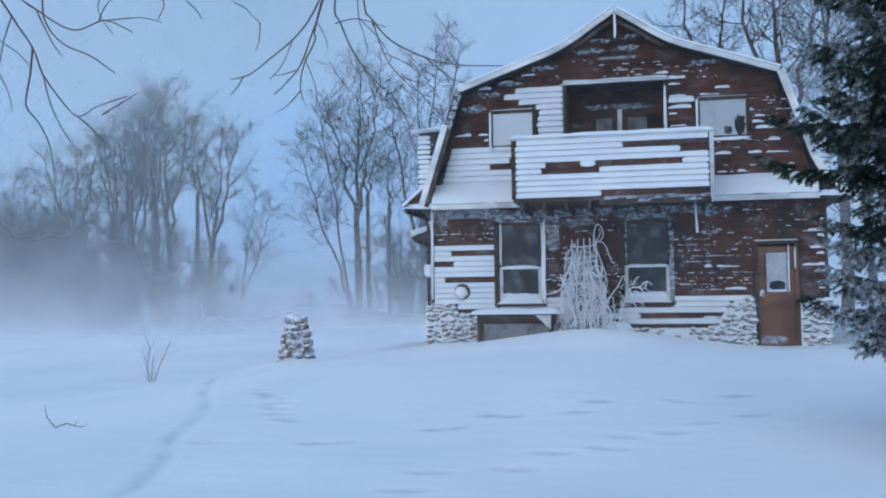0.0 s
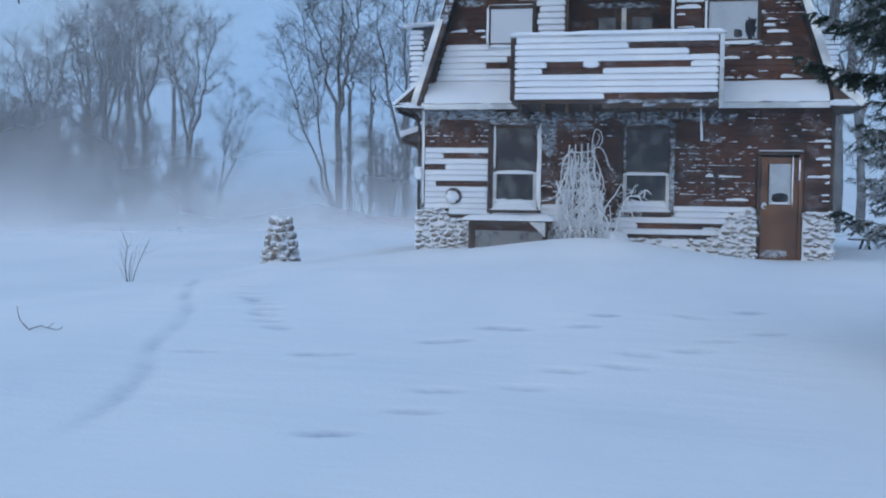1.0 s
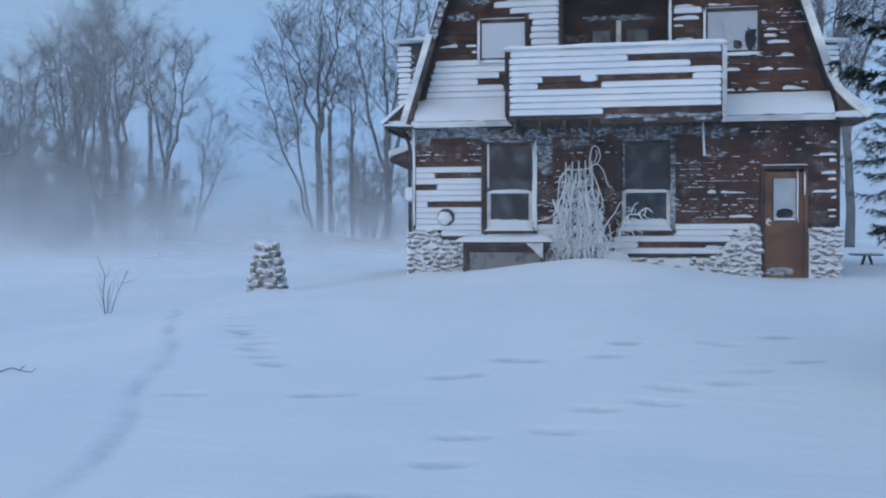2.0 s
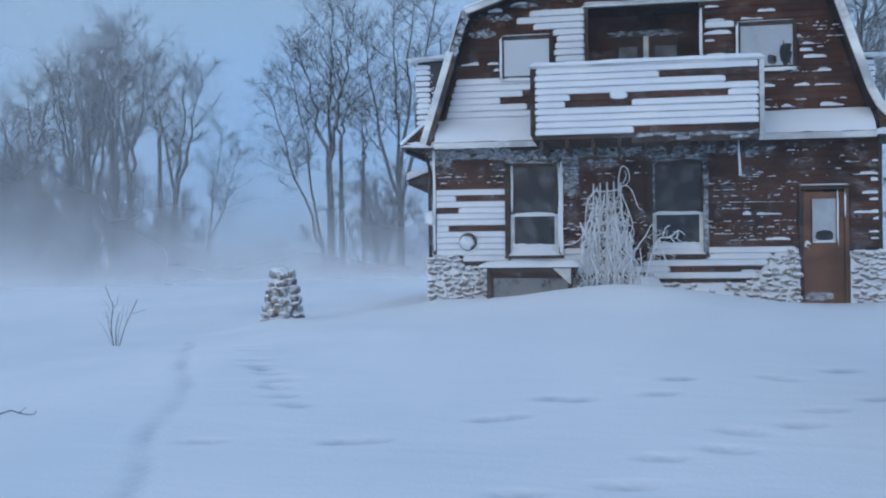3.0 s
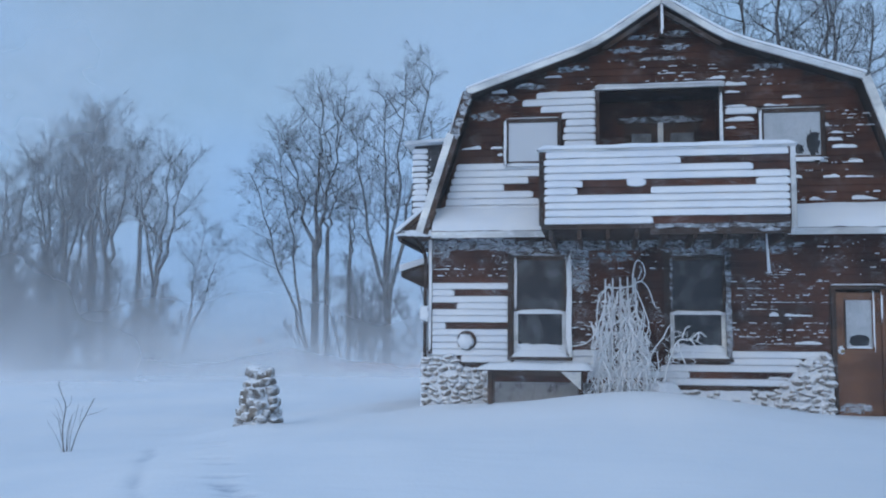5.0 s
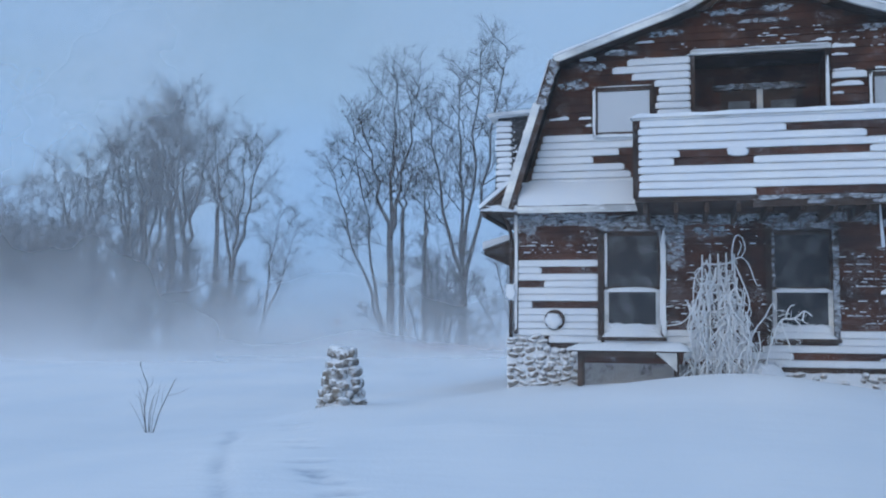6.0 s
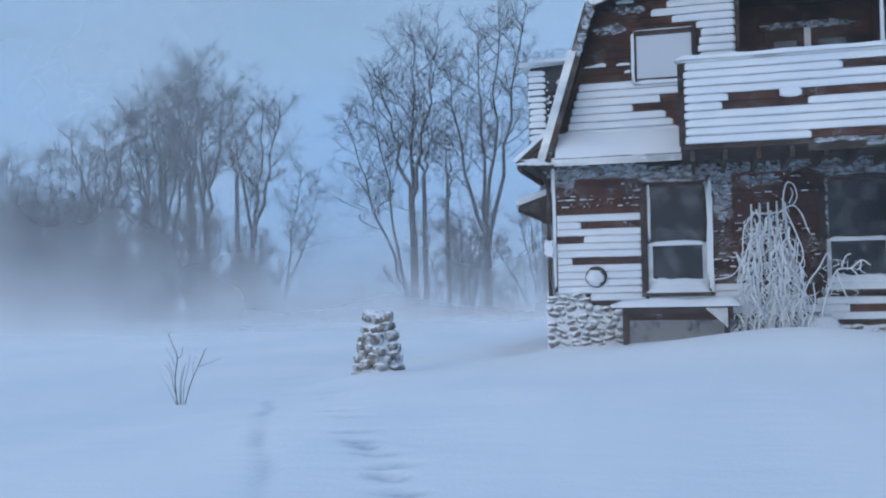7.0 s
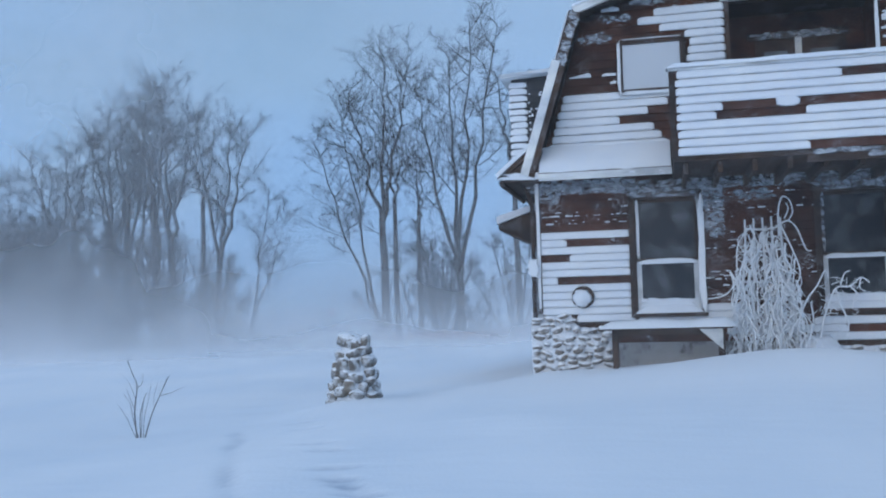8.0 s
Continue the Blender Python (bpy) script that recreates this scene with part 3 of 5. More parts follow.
for i, (cx, cz, w, h) in enumerate(((0.3, 2.87, 0.75, 0.16), (0.1, 2.78, 0.35, 0.22), (1.0, 2.92, 0.6, 0.09), (1.9, 2.83, 1.1, 0.12), (2.55, 2.72, 0.35, 0.34), (2.9, 2.88, 0.6, 0.14),
                                    (2.62, 2.3, 0.24, 0.5), (3.5, 2.84, 0.5, 0.16), (3.2, 2.62, 0.5, 0.1), (4.0, 2.9, 0.4, 0.12), (4.7, 2.85, 0.7, 0.1), (5.4, 2.86, 0.45, 0.18), (5.9, 2.74, 0.3, 0.12))):
    part("rime_crust", blotch(cx, cz, w * 1.25, h * 1.5, -0.008, i * 2.3, RIME, 0.006, 0.7), CRUST, lower_wall)
hpart("corner_board", boxed(WX0 - 0.03, WX0 + 0.05, -0.02, 0.028, 0.9, 2.95, bevel=0.005), DARKWOOD)
hpart("corner_board", boxed(WX1 - 0.04, WX1 + 0.03, -0.02, 0.028, 0.9, 2.95, bevel=0.005), DARKWOOD)
part("rime_crust", blotch(WX0 + 0.01, 2.0, 0.06, 1.9, -0.02, 3.3, RIME, 0.015, 0.3), RIME, lower_wall)

UP, UZ = 0.128, 3.44
for k in range(28):
    z = UZ + k * UP
    if z + UP > 6.93:
        break
    l0, r0 = roof_span(z + UP * 0.95)
    cuts = [(h[0] - 0.05, h[1] + 0.05) for h in (UL, UR, REC) if h[2] - 0.06 < z + UP * 0.5 < h[3] + 0.04]
    lay_boards(upper_wall, GABLE, l0 + 0.07, r0 - 0.07, z, UP, 0.03, cuts, rng)


def gl(k):
    return roof_span(UZ + (k + 0.9) * UP)[0] + 0.12


lay_snow(upper_wall, UZ, UP, 0.03, (
    (0, gl(0), 1.98), (1, gl(1), 1.9), (2, gl(2), 1.78), (3, gl(3), 1.26), (4, gl(4), 1.72), (5, gl(5), 2.0), (6, gl(6), 2.3),
    (9, gl(9), 0.86), (9, 1.02, 1.24), (8, 1.14, 1.24),
    (16, 1.85, 2.9), (15, 1.6, 2.9), (14, 1.92, 2.9), (13, 2.3, 2.9), (12, 2.36, 2.9), (11, 2.34, 2.9), (10, 2.32, 2.9), (9, 2.33, 2.9), (8, 2.33, 2.9), (7, 2.32, 2.9),
    (17, 1.05, 1.3), (18, 1.55, 1.8), (19, 2.0, 2.3), (20, 2.5, 2.7),
    (13, 5.14, 5.68), (12, 5.14, 5.62), (14, 5.14, 5.5), (16, 5.14, 5.4), (17, 5.14, 5.5), (9, 5.16, 5.5), (8, 5.2, 5.45), (11, 5.14, 5.3), (14, 5.8, 6.2), (15, 6.1, 6.4),
    (4, 6.05, 6.4), (4, 6.75, 7.0), (4, 7.1, 7.55), (6, 7.15, 7.4), (9, 6.85, 7.05), (8, 6.9, 7.3), (1, 6.1, 6.3), (1, 6.5, 6.7), (1, 7.2, 7.6), (18, 4.9, 5.15), (10, 6.9, 7.1)), 0.02)
tagged(mesh_part("snow_flecks", flecks(6.0, 7.7, UZ, UP, 1, 14, 0.03, rng, 9, [UR]), upper_wall), kind="stuff")
tagged(mesh_part("snow_flecks", flecks(2.9, 6.2, UZ, UP, 17, 22, 0.03, rng, 9), upper_wall), kind="stuff")
tagged(mesh_part("snow_flecks", flecks(1.1, 2.9, UZ, UP, 14, 19, 0.03, rng, 6, [UL]), upper_wall), kind="stuff")
for i, (cx, cz, w, h) in enumerate(((0.92, 5.2, 0.5, 0.16), (4.3, 6.35, 0.5, 0.12), (3.5, 6.33, 0.6, 0.12), (3.75, 6.55, 0.5, 0.1), (4.35, 6.6, 0.4, 0.1), (1.25, 5.5, 0.45, 0.12), (1.75, 5.72, 0.5, 0.1), (2.5, 6.02, 0.6, 0.1), (5.9, 5.95, 0.6, 0.08), (4.05, 6.15, 0.8, 0.08))):
    part("rime_crust", blotch(cx, cz, w, h, -0.008, i * 1.3 + 50, RIME, 0.006, 0.7), CRUST, upper_wall)
for i in range(4):
    c = Vector(ROOF[2]).lerp(Vector(ROOF[1]), 0.05 + 0.1 * i)
    part("rime_crust", blotch(c.x + 0.02, c.y, 0.15, 0.2, FRONT_OVER - 0.0115, 60.3 + i * 1.9, RIME, 0.008, 0.8), CRUST, upper_wall)
hpart("king_post", boxed(CX - 0.05, CX + 0.05, FRONT_OVER + 0.06, FRONT_OVER + 0.16, 6.42, 7.02, bevel=0.008), DARKWOOD)
part("rime_crust", blotch(CX + 0.01, 6.76, 0.05, 0.5, FRONT_OVER + 0.058, 71.3, RIME, 0.012, 0.35), RIME, upper_wall)
for s in (-1, 1):
    part_pts = [(CX, 6.95), (CX, 6.86), (CX + s * 0.95, 6.24), (CX + s * 1.05, 6.27)]
    hpart("gable_brace", prism(bmesh.new(), part_pts, FRONT_OVER + 0.07, FRONT_OVER + 0.14), DARKWOOD)

# ---- pent roofs between the storeys ----
for x0, x1 in ((0.02, 2.02), (5.95, 8.06)):
    bm = bmesh.new()
    sec = ((0.0, 3.46), (-0.45, 3.07), (-0.45, 3.0), (0.0, 3.0))
    a = [bm.verts.new((x0, y, z)) for y, z in sec]
    b = [bm.verts.new((x1, y, z)) for y, z in sec]
    bm.faces.new(a), bm.faces.new(b[::-1])
    for i in range(4):
        bm.faces.new((a[i], b[i], b[(i + 1) % 4], a[(i + 1) % 4]))
    bmesh.ops.recalc_face_normals(bm, faces=bm.faces[:])
    pent = hpart("pent_roof", bm, DARKWOOD)
    bm = bmesh.new()
    nx, ny = 30, 7
    grid = []
    for j in range(ny + 1):
        v = j / ny
        row = []
        for i in range(nx + 1):
            u = i / nx
            x = x0 + 0.01 + (x1 - x0 - 0.02) * u
            hgt = 0.05 + 0.02 * noise.noise((x * 1.5, v * 2, x0)) + 0.03 * math.sin(math.pi * v)
            if j == ny:
                hgt = -0.03 + 0.02 * noise.noise((x * 4, 3, x0))
            row.append(bm.verts.new((x, -0.005 - 0.465 * v - (0.012 if j == ny else 0), 3.47 - 0.39 * v + hgt)))
        grid.append(row)
    for r, s in zip(grid, grid[1:]):
        for i in range(nx):
            bm.faces.new((r[i], r[i + 1], s[i + 1], s[i]))
    bmesh.ops.recalc_face_normals(bm, faces=bm.faces[:])
    sn = part("snow_cover", bm, SNOW, pent, "", True)
    part("fascia_board", boxed(x0, x1, -0.475, -0.455, 2.93, 3.04), TRIM, pent)
    tagged(mesh_part("snow_flecks", flecks(x0, x1, 2.93, 0.05, 0, 2, -0.445, rng, 8), pent), kind="stuff")

# ---- the balcony ----
BX0, BX1, BY, BZ0, BZ1 = 2.04, 5.93, -1.84, 2.97, 4.14
balcony = hpart("balcony", boxed(BX0, BX1, BY + 0.02, 0.0, 2.90, 2.968), DARKWOOD, None, "snow-plastered timber balcony")
part("front_panel", boxed(BX0 + 0.02, BX1 - 0.02, BY + 0.012, BY + 0.05, BZ0, BZ1), DARKWOOD, balcony)
part("side_panel", boxed(BX0, BX0 + 0.05, BY + 0.052, -0.0, BZ0, BZ1), DARKWOOD, balcony)
part("side_panel", boxed(BX1 - 0.05, BX1, BY + 0.052, -0.0, BZ0, BZ1), DARKWOOD, balcony)
for k in range(10):
    lay_boards(balcony, SIDING, BX0, BX1 - 0.06, BZ0 + k * 0.1175, 0.1175, BY + 0.012, (), rng)
lay_snow(balcony, BZ0, 0.1175, BY + 0.012, (
    (0, BX0 + 0.06, 3.8), (1, BX0 + 0.06, 5.86), (2, BX0 + 0.06, 5.86), (3, BX0 + 0.06, 5.86), (4, BX0 + 0.06, 2.62), (4, 3.75, 5.86), (5, BX0 + 0.06, 2.70),
    (5, 5.36, 5.86), (6, BX0 + 0.06, 5.35), (6, 5.3, 5.86), (7, BX0 + 0.06, 5.32), (8, BX0 + 0.06, 4.22), (9, BX0 + 0.06, 5.86)), 0.02)
part("snow_strip", blotch(3.53, 3.63, 0.3, 0.15, BY - 0.02, 4.4, SNOW, 0.03, 0.8, 0.3), SNOW, balcony)
part("corner_post", boxed(BX1 - 0.06, BX1 + 0.02, BY - 0.04, BY + 0.05, BZ0 - 0.1, BZ1, bevel=0.012), TRIM, balcony, "snow-crusted corner post")
part("corner_post", boxed(BX0 - 0.03, BX0 + 0.05, BY - 0.02, BY + 0.05, BZ0 - 0.02, BZ1, bevel=0.012), DARKWOOD, balcony)
part("edge_beam", boxed(3.75, BX1 - 0.07, BY + 0.02, BY + 0.1, 2.80, 2.896), DARKWOOD, balcony)
part("wall_ledger", boxed(BX0 - 0.3, BX1 + 0.3, -0.06, -0.012, 2.78, 2.92, bevel=0.005), DARKWOOD, balcony)
for i in range(7):
    part("rime_crust", blotch(2.1 + i * 0.6, 2.84, 0.6, 0.13, -0.062, 31 + i * 2.7, RIME, 0.006, 0.5), CRUST, balcony)
for i in range(11):
    part("rime_crust", blotch(0.2 + i * 0.58, 2.84 + 0.03 * math.sin(i * 2.4), 0.75, 0.17 + 0.05 * math.sin(i * 1.7), -0.066 if 3 < i < 10 else -0.012, 90 + i * 3.1, RIME, 0.008, 0.6), CRUST, balcony)
for i in range(7):
    part("rime_crust", blotch(3.95 + i * 0.3, 2.93 + 0.01 * math.sin(i * 2.1), 0.3, 0.07, BY - 0.005, 130 + i * 2.3, RIME, 0.012, 0.7), CRUST, balcony)
for i in range(9):
    x = BX0 + 0.15 + i * 0.45
    part("joist", boxed(x - 0.03, x + 0.03, BY + 0.102, -0.01, 2.74, 2.896), DARKWOOD, balcony)
    part("joist_end", boxed(x - 0.032, x + 0.032, BY + 0.085, BY + 0.1015, 2.745, 2.892, bevel=0.003), DARKWOOD, balcony)
    if i % 2 and i > 3:
        part("rime_crust", blotch(x + 0.2, 2.86, 0.28, 0.06, BY + 0.015, i * 3.1, RIME, 0.006, 0.7), CRUST, balcony)
part("rail_cap", boxed(BX0 - 0.04, BX1 + 0.03, BY - 0.05, BY + 0.12, BZ1, BZ1 + 0.035, bevel=0.008), TRIM, balcony)


def snow_roll(x0, x1, y0, y1, z, h, seed):
    """A rounded ridge of snow lying along a rail, sill or bench."""
    n, m = max(6, int((x1 - x0) / 0.06)), 7
    bm = bmesh.new()
    rows = []
    for i in range(n + 1):
        u = i / n
        x = x0 + (x1 - x0) * u
        e = min(1.0, min(u, 1 - u) * (x1 - x0) / (h * 1.2))
        hh = h * (0.85 + 0.3 * noise.noise((x * 1.8, seed, 1))) * math.sqrt(max(0.03, e))
        rows.append([bm.verts.new((x, y0 + (y1 - y0) * j / m + 0.01 * noise.noise((x * 3, j, seed)), z + hh * math.sin(math.pi * j / m) ** 0.45 if 0 < j < m else z)) for j in range(m + 1)])
    for r, s in zip(rows, rows[1:]):
        for j in range(m):
            bm.faces.new((r[j], s[j], s[j + 1], r[j + 1]))
    bm.faces.new(rows[0]), bm.faces.new(rows[-1][::-1])
    bmesh.ops.recalc_face_normals(bm, faces=bm.faces[:])
    return bm


part("snow_cap", snow_roll(BX0 - 0.06, BX1 + 0.05, BY - 0.07, BY + 0.14, BZ1 + 0.033, 0.10, 2.2), SNOW, balcony, "thick rounded snow on the rail", True)
t = Tubes()
t.add([Vector((5.60, -1.16, 2.9)), Vector((5.61, -1.16, 2.6)), Vector((5.63, -1.16, 2.24))], [0.012, 0.02, 0.028], 7)
mesh_part("icicle", t.mesh("icicle", SNOW), balcony, "snow-crusted hanging rod")
t = Tubes()
t.add([Vector((5.9, BY, 2.9)), Vector((5.9, BY, 2.78))], [0.018, 0.004], 6)
mesh_part("icicle", t.mesh("icicle", SNOW), balcony)

# ---- recessed loggia in the gable ----
loggia = hpart("loggia", boxed(REC[0] - 0.1, REC[1] + 0.1, 0.95, 1.05, 2.98, REC[3] + 0.1), GABLE, None, "recessed loggia with two small windows")
part("side_lining", boxed(REC[0] - 0.1, REC[0], 0.2, 0.95, 2.98, REC[3] + 0.1), GABLE, loggia)
part("side_lining", boxed(REC[1], REC[1] + 0.1, 0.2, 0.95, 2.98, REC[3] + 0.1), GABLE, loggia)
part("ceiling_lining", boxed(REC[0], REC[1], 0.2, 0.95, REC[3], REC[3] + 0.1), DARKWOOD, loggia)
part("lintel", boxed(REC[0] - 0.05, REC[1] + 0.05, -0.05, 0.03, REC[3] - 0.01, REC[3] + 0.06, bevel=0.006), TRIM, loggia)
part("snow_cap", snow_roll(REC[0] - 0.06, REC[1] + 0.06, -0.07, 0.02, REC[3] + 0.058, 0.035, 7.7), SNOW, loggia, "", True)
for x in (REC[0], REC[1]):
    part("jamb", boxed(x - 0.045, x + 0.02, -0.035, 0.028, 3.47, REC[3] - 0.012), DARKWOOD, loggia)
part("rime_crust", blotch(REC[1] - 0.01, 4.95, 0.06, 1.0, -0.036, 8.8, RIME, 0.012, 0.35), RIME, loggia)
part("window_header", boxed(3.3, 4.85, 0.9, 0.948, 5.2, 5.32, bevel=0.006), DARKWOOD, loggia)
part("rime_crust", blotch(4.07, 5.26, 1.3, 0.12, 0.899, 12.1, RIME, 0.006, 0.5), CRUST, loggia)
part("mullion", boxed(4.03, 4.13, 0.88, 0.946, 3.9, 5.2, bevel=0.006), TRIM, loggia)
for x0, x1 in ((3.42, 4.03), (4.13, 4.8)):
    pane = part("window_frame", boxed(x0, x1, 0.915, 0.948, 4.0, 5.19), DARKWOOD, loggia)
    part("pane", boxed(x0 + 0.13, x1 - 0.12, 0.905, 0.913, 4.1, 5.0), DIMGLASS, pane, "frosted glass")

# ---- windows ----
def sash_window(w, seed, frosty):
    x0, x1, z0, z1 = w
    win = hpart("window", wall_with_holes(x0 - 0.07, x1 + 0.07, z0 - 0.06, z1 + 0.07, [(x0 + 0.015, x1 - 0.015, z0 + 0.03, z1 - 0.03)], -0.03, 0.028), DARKWOOD, None, "tall sash window rimmed with frost")
    mid = z0 + (z1 - z0) * 0.445
    part("upper_sash", wall_with_holes(x0 + 0.017, x1 - 0.017, mid, z1 - 0.032, [(x0 + 0.06, x1 - 0.06, mid + 0.05, z1 - 0.08)], 0.03, 0.09), DARKWOOD, win)
    part("lower_sash", wall_with_holes(x0 + 0.017, x1 - 0.017, z0 + 0.032, mid - 0.002, [(x0 + 0.09, x1 - 0.09, z0 + 0.2, mid - 0.04)], 0.02, 0.08), TRIM, win, "snow-crusted lower sash")
    part("rime_crust", blotch(x0 + 0.045, (mid + z1) / 2, 0.05, (z1 - mid) * 0.9, 0.029, seed + 2, RIME, 0.01, 0.35), RIME if seed < 3 else CRUST, win)
    part("snow_cap", blotch((x0 + x1) / 2, z0 + 0.12, (x1 - x0) * 0.86, 0.2, 0.018, seed + 5, SNOW, 0.03, 0.45), SNOW, win)
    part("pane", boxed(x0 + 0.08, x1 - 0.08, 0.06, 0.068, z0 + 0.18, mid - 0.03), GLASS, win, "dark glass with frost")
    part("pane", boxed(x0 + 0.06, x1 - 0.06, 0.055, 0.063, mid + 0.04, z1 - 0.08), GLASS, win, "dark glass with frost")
    part("snow_cap", snow_roll(x0 + 0.03, x1 - 0.03, -0.02, 0.05, mid - 0.045, 0.085, seed), SNOW, win, "", True)
    part("sill", boxed(x0 - 0.09, x1 + 0.09, -0.075, -0.031, z0 - 0.07, z0 - 0.01, bevel=0.006), DARKWOOD, win)
    part("snow_cap", snow_roll(x0 - 0.02, x1 + 0.02, -0.06, 0.05, z0 - 0.012, 0.14, seed + 3), SNOW, win, "", True)
    part("rime_crust", blotch(x1 + 0.03, (z0 + z1) / 2, 0.10, (z1 - z0) * 1.0, -0.031, seed, RIME, 0.02, 0.35), RIME if seed < 3 else CRUST, win)
    part("rime_crust", blotch((x0 + x1) / 2, z1 + 0.06, (x1 - x0) * 1.15, 0.12, -0.031, seed + 9, RIME, 0.02, 0.4), CRUST, win)
    part("side_board", boxed(x0 - 0.085, x0 - 0.03, -0.045, -0.031, z0 - 0.05, z1 + 0.02), DARKWOOD, win)
    return win


sash_window(W1, 1.1, True)
sash_window(W2, 6.1, True)


def gable_window(w, material, label):
    x0, x1, z0, z1 = w
    win = hpart("window", wall_with_holes(x0 - 0.03, x1 + 0.03, z0 - 0.03, z1 + 0.035, [(x0 + 0.04, x1 - 0.04, z0 + 0.04, z1 - 0.04)], -0.03, 0.06), DARKWOOD, None, label)
    part("pane", boxed(x0 + 0.042, x1 - 0.042, -0.008, 0.004, z0 + 0.042, z1 - 0.042), material, win)
    part("rime_crust", blotch(x0 - 0.02, (z0 + z1) / 2, 0.05, (z1 - z0) * 1.05, -0.031, x0, RIME, 0.012, 0.35), RIME, win)
    part("rime_crust", blotch((x0 + x1) / 2, z0 - 0.03, (x1 - x0) * 1.05, 0.07, -0.031, x0 + 4, SNOW, 0.03, 0.4), SNOW, win)
    part("snow_cap", snow_roll(x0, x1, -0.03, 0.02, z1 + 0.034, 0.02, x0), SNOW, win, "", True)
    return win


gable_window(UL, PACKED, "square gable window sealed with packed snow")
ur = gable_window(UR, FROSTGLASS, "square gable window with half-frosted pane")
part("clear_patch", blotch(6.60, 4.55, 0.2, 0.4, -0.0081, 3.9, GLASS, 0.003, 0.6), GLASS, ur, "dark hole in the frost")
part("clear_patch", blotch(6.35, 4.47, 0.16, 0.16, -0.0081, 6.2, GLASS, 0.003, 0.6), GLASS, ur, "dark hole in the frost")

# ---- the door ----
dx0, dx1 = DOOR[0], DOOR[1]
door = hpart("door", wall_with_holes(dx0 + 0.05, dx1 - 0.05, -0.1, 1.985, [(7.03, 7.45, 1.05, 1.86)], 0.0, 0.05), DOORWOOD, None, "varnished brown wooden door with a tall pane")
part("pane", boxed(7.0, 7.48, 0.02, 0.028, 1.02, 1.89), FROSTGLASS, door, "frosted glass")
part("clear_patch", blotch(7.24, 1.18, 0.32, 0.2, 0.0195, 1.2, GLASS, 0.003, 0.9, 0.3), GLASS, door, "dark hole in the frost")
part("snow_cap", snow_roll(7.04, 7.44, -0.015, 0.018, 1.05, 0.05, 3.1), SNOW, door, "", True)
part("door_jamb", boxed(dx0 - 0.03, dx0 + 0.045, -0.04, 0.028, -0.1, 2.04, bevel=0.005), DARKWOOD, door)
part("door_jamb", boxed(dx1 - 0.045, dx1 + 0.03, -0.04, 0.028, -0.1, 2.04, bevel=0.005), DOORWOOD, door)
part("door_head", boxed(dx0 - 0.05, dx1 + 0.05, -0.05, 0.028, 2.042, 2.11, bevel=0.005), DARKWOOD, door)
part("snow_cap", snow_roll(dx0 - 0.04, dx1 + 0.04, -0.05, 0.02, 2.108, 0.03, 5.1), SNOW, door, "", True)
part("stile", boxed(7.0, 7.03, -0.012, -0.001, 1.03, 1.88), DARKWOOD, door)
part("stile", boxed(7.45, 7.48, -0.012, -0.001, 1.03, 1.88), DOORWOOD, door)
part("rime_crust", blotch(7.475, 1.5, 0.03, 0.9, -0.013, 2.2, RIME, 0.008, 0.35), RIME, door)
part("rime_crust", blotch(7.60, 1.72, 0.03, 0.45, -0.041, 5.2, RIME, 0.01, 0.4), RIME, door)
part("rime_crust", blotch(7.15, 0.06, 0.5, 0.16, -0.001, 9.9, RIME, 0.006, 0.7), CRUST, door)
KNOB = Mat("dull_brass", (0.35, 0.25, 0.12), 0.45, 0.5, 1.0).m
bm = bmesh.new()
bmesh.ops.create_uvsphere(bm, u_segments=12, v_segments=8, radius=0.032, matrix=Matrix.Translation((6.955, -0.05, 1.0)))
part("door_knob", bm, KNOB, door, "dull brass knob", True)
part("snow_cap", blotch(6.94, 1.02, 0.1, 0.14, -0.02, 1.9, SNOW, 0.03, 0.8), SNOW, door)

# ---- fieldstone foundation ----
def stone_mesh(seed):
    bm = bmesh.new()
    bmesh.ops.create_icosphere(bm, subdivisions=2, radius=0.5)
    for v in bm.verts:
        p = v.co.copy()
        q = Vector([math.copysign(abs(c * 2) ** 0.7 / 2, c) for c in p])
        v.co = q * (1 + 0.22 * noise.noise(p * 2.2 + Vector((seed * 7.1, 0, 0))))
    me = mesh_of("stone", bm, STONE, True)
    return me


STONES = [stone_mesh(i) for i in range(8)]
PIERS = []
for me in STONES:
    c = me.copy()
    c.materials.clear()
    c.materials.append(PIERSTONE)
    PIERS.append(c)


def put_stone(parent, meshes, at, size, rng, turn=0.0, name="stone"):
    ob = new(name, rng.choice(meshes))
    ob.parent = parent
    ob.matrix_basis = Matrix.Translation(at) @ Matrix.Rotation(turn, 4, 'Z') @ Matrix.Rotation(rng.uniform(-0.5, 0.5), 4, 'Y') @ Matrix.Diagonal((*size, 1))
    return ob


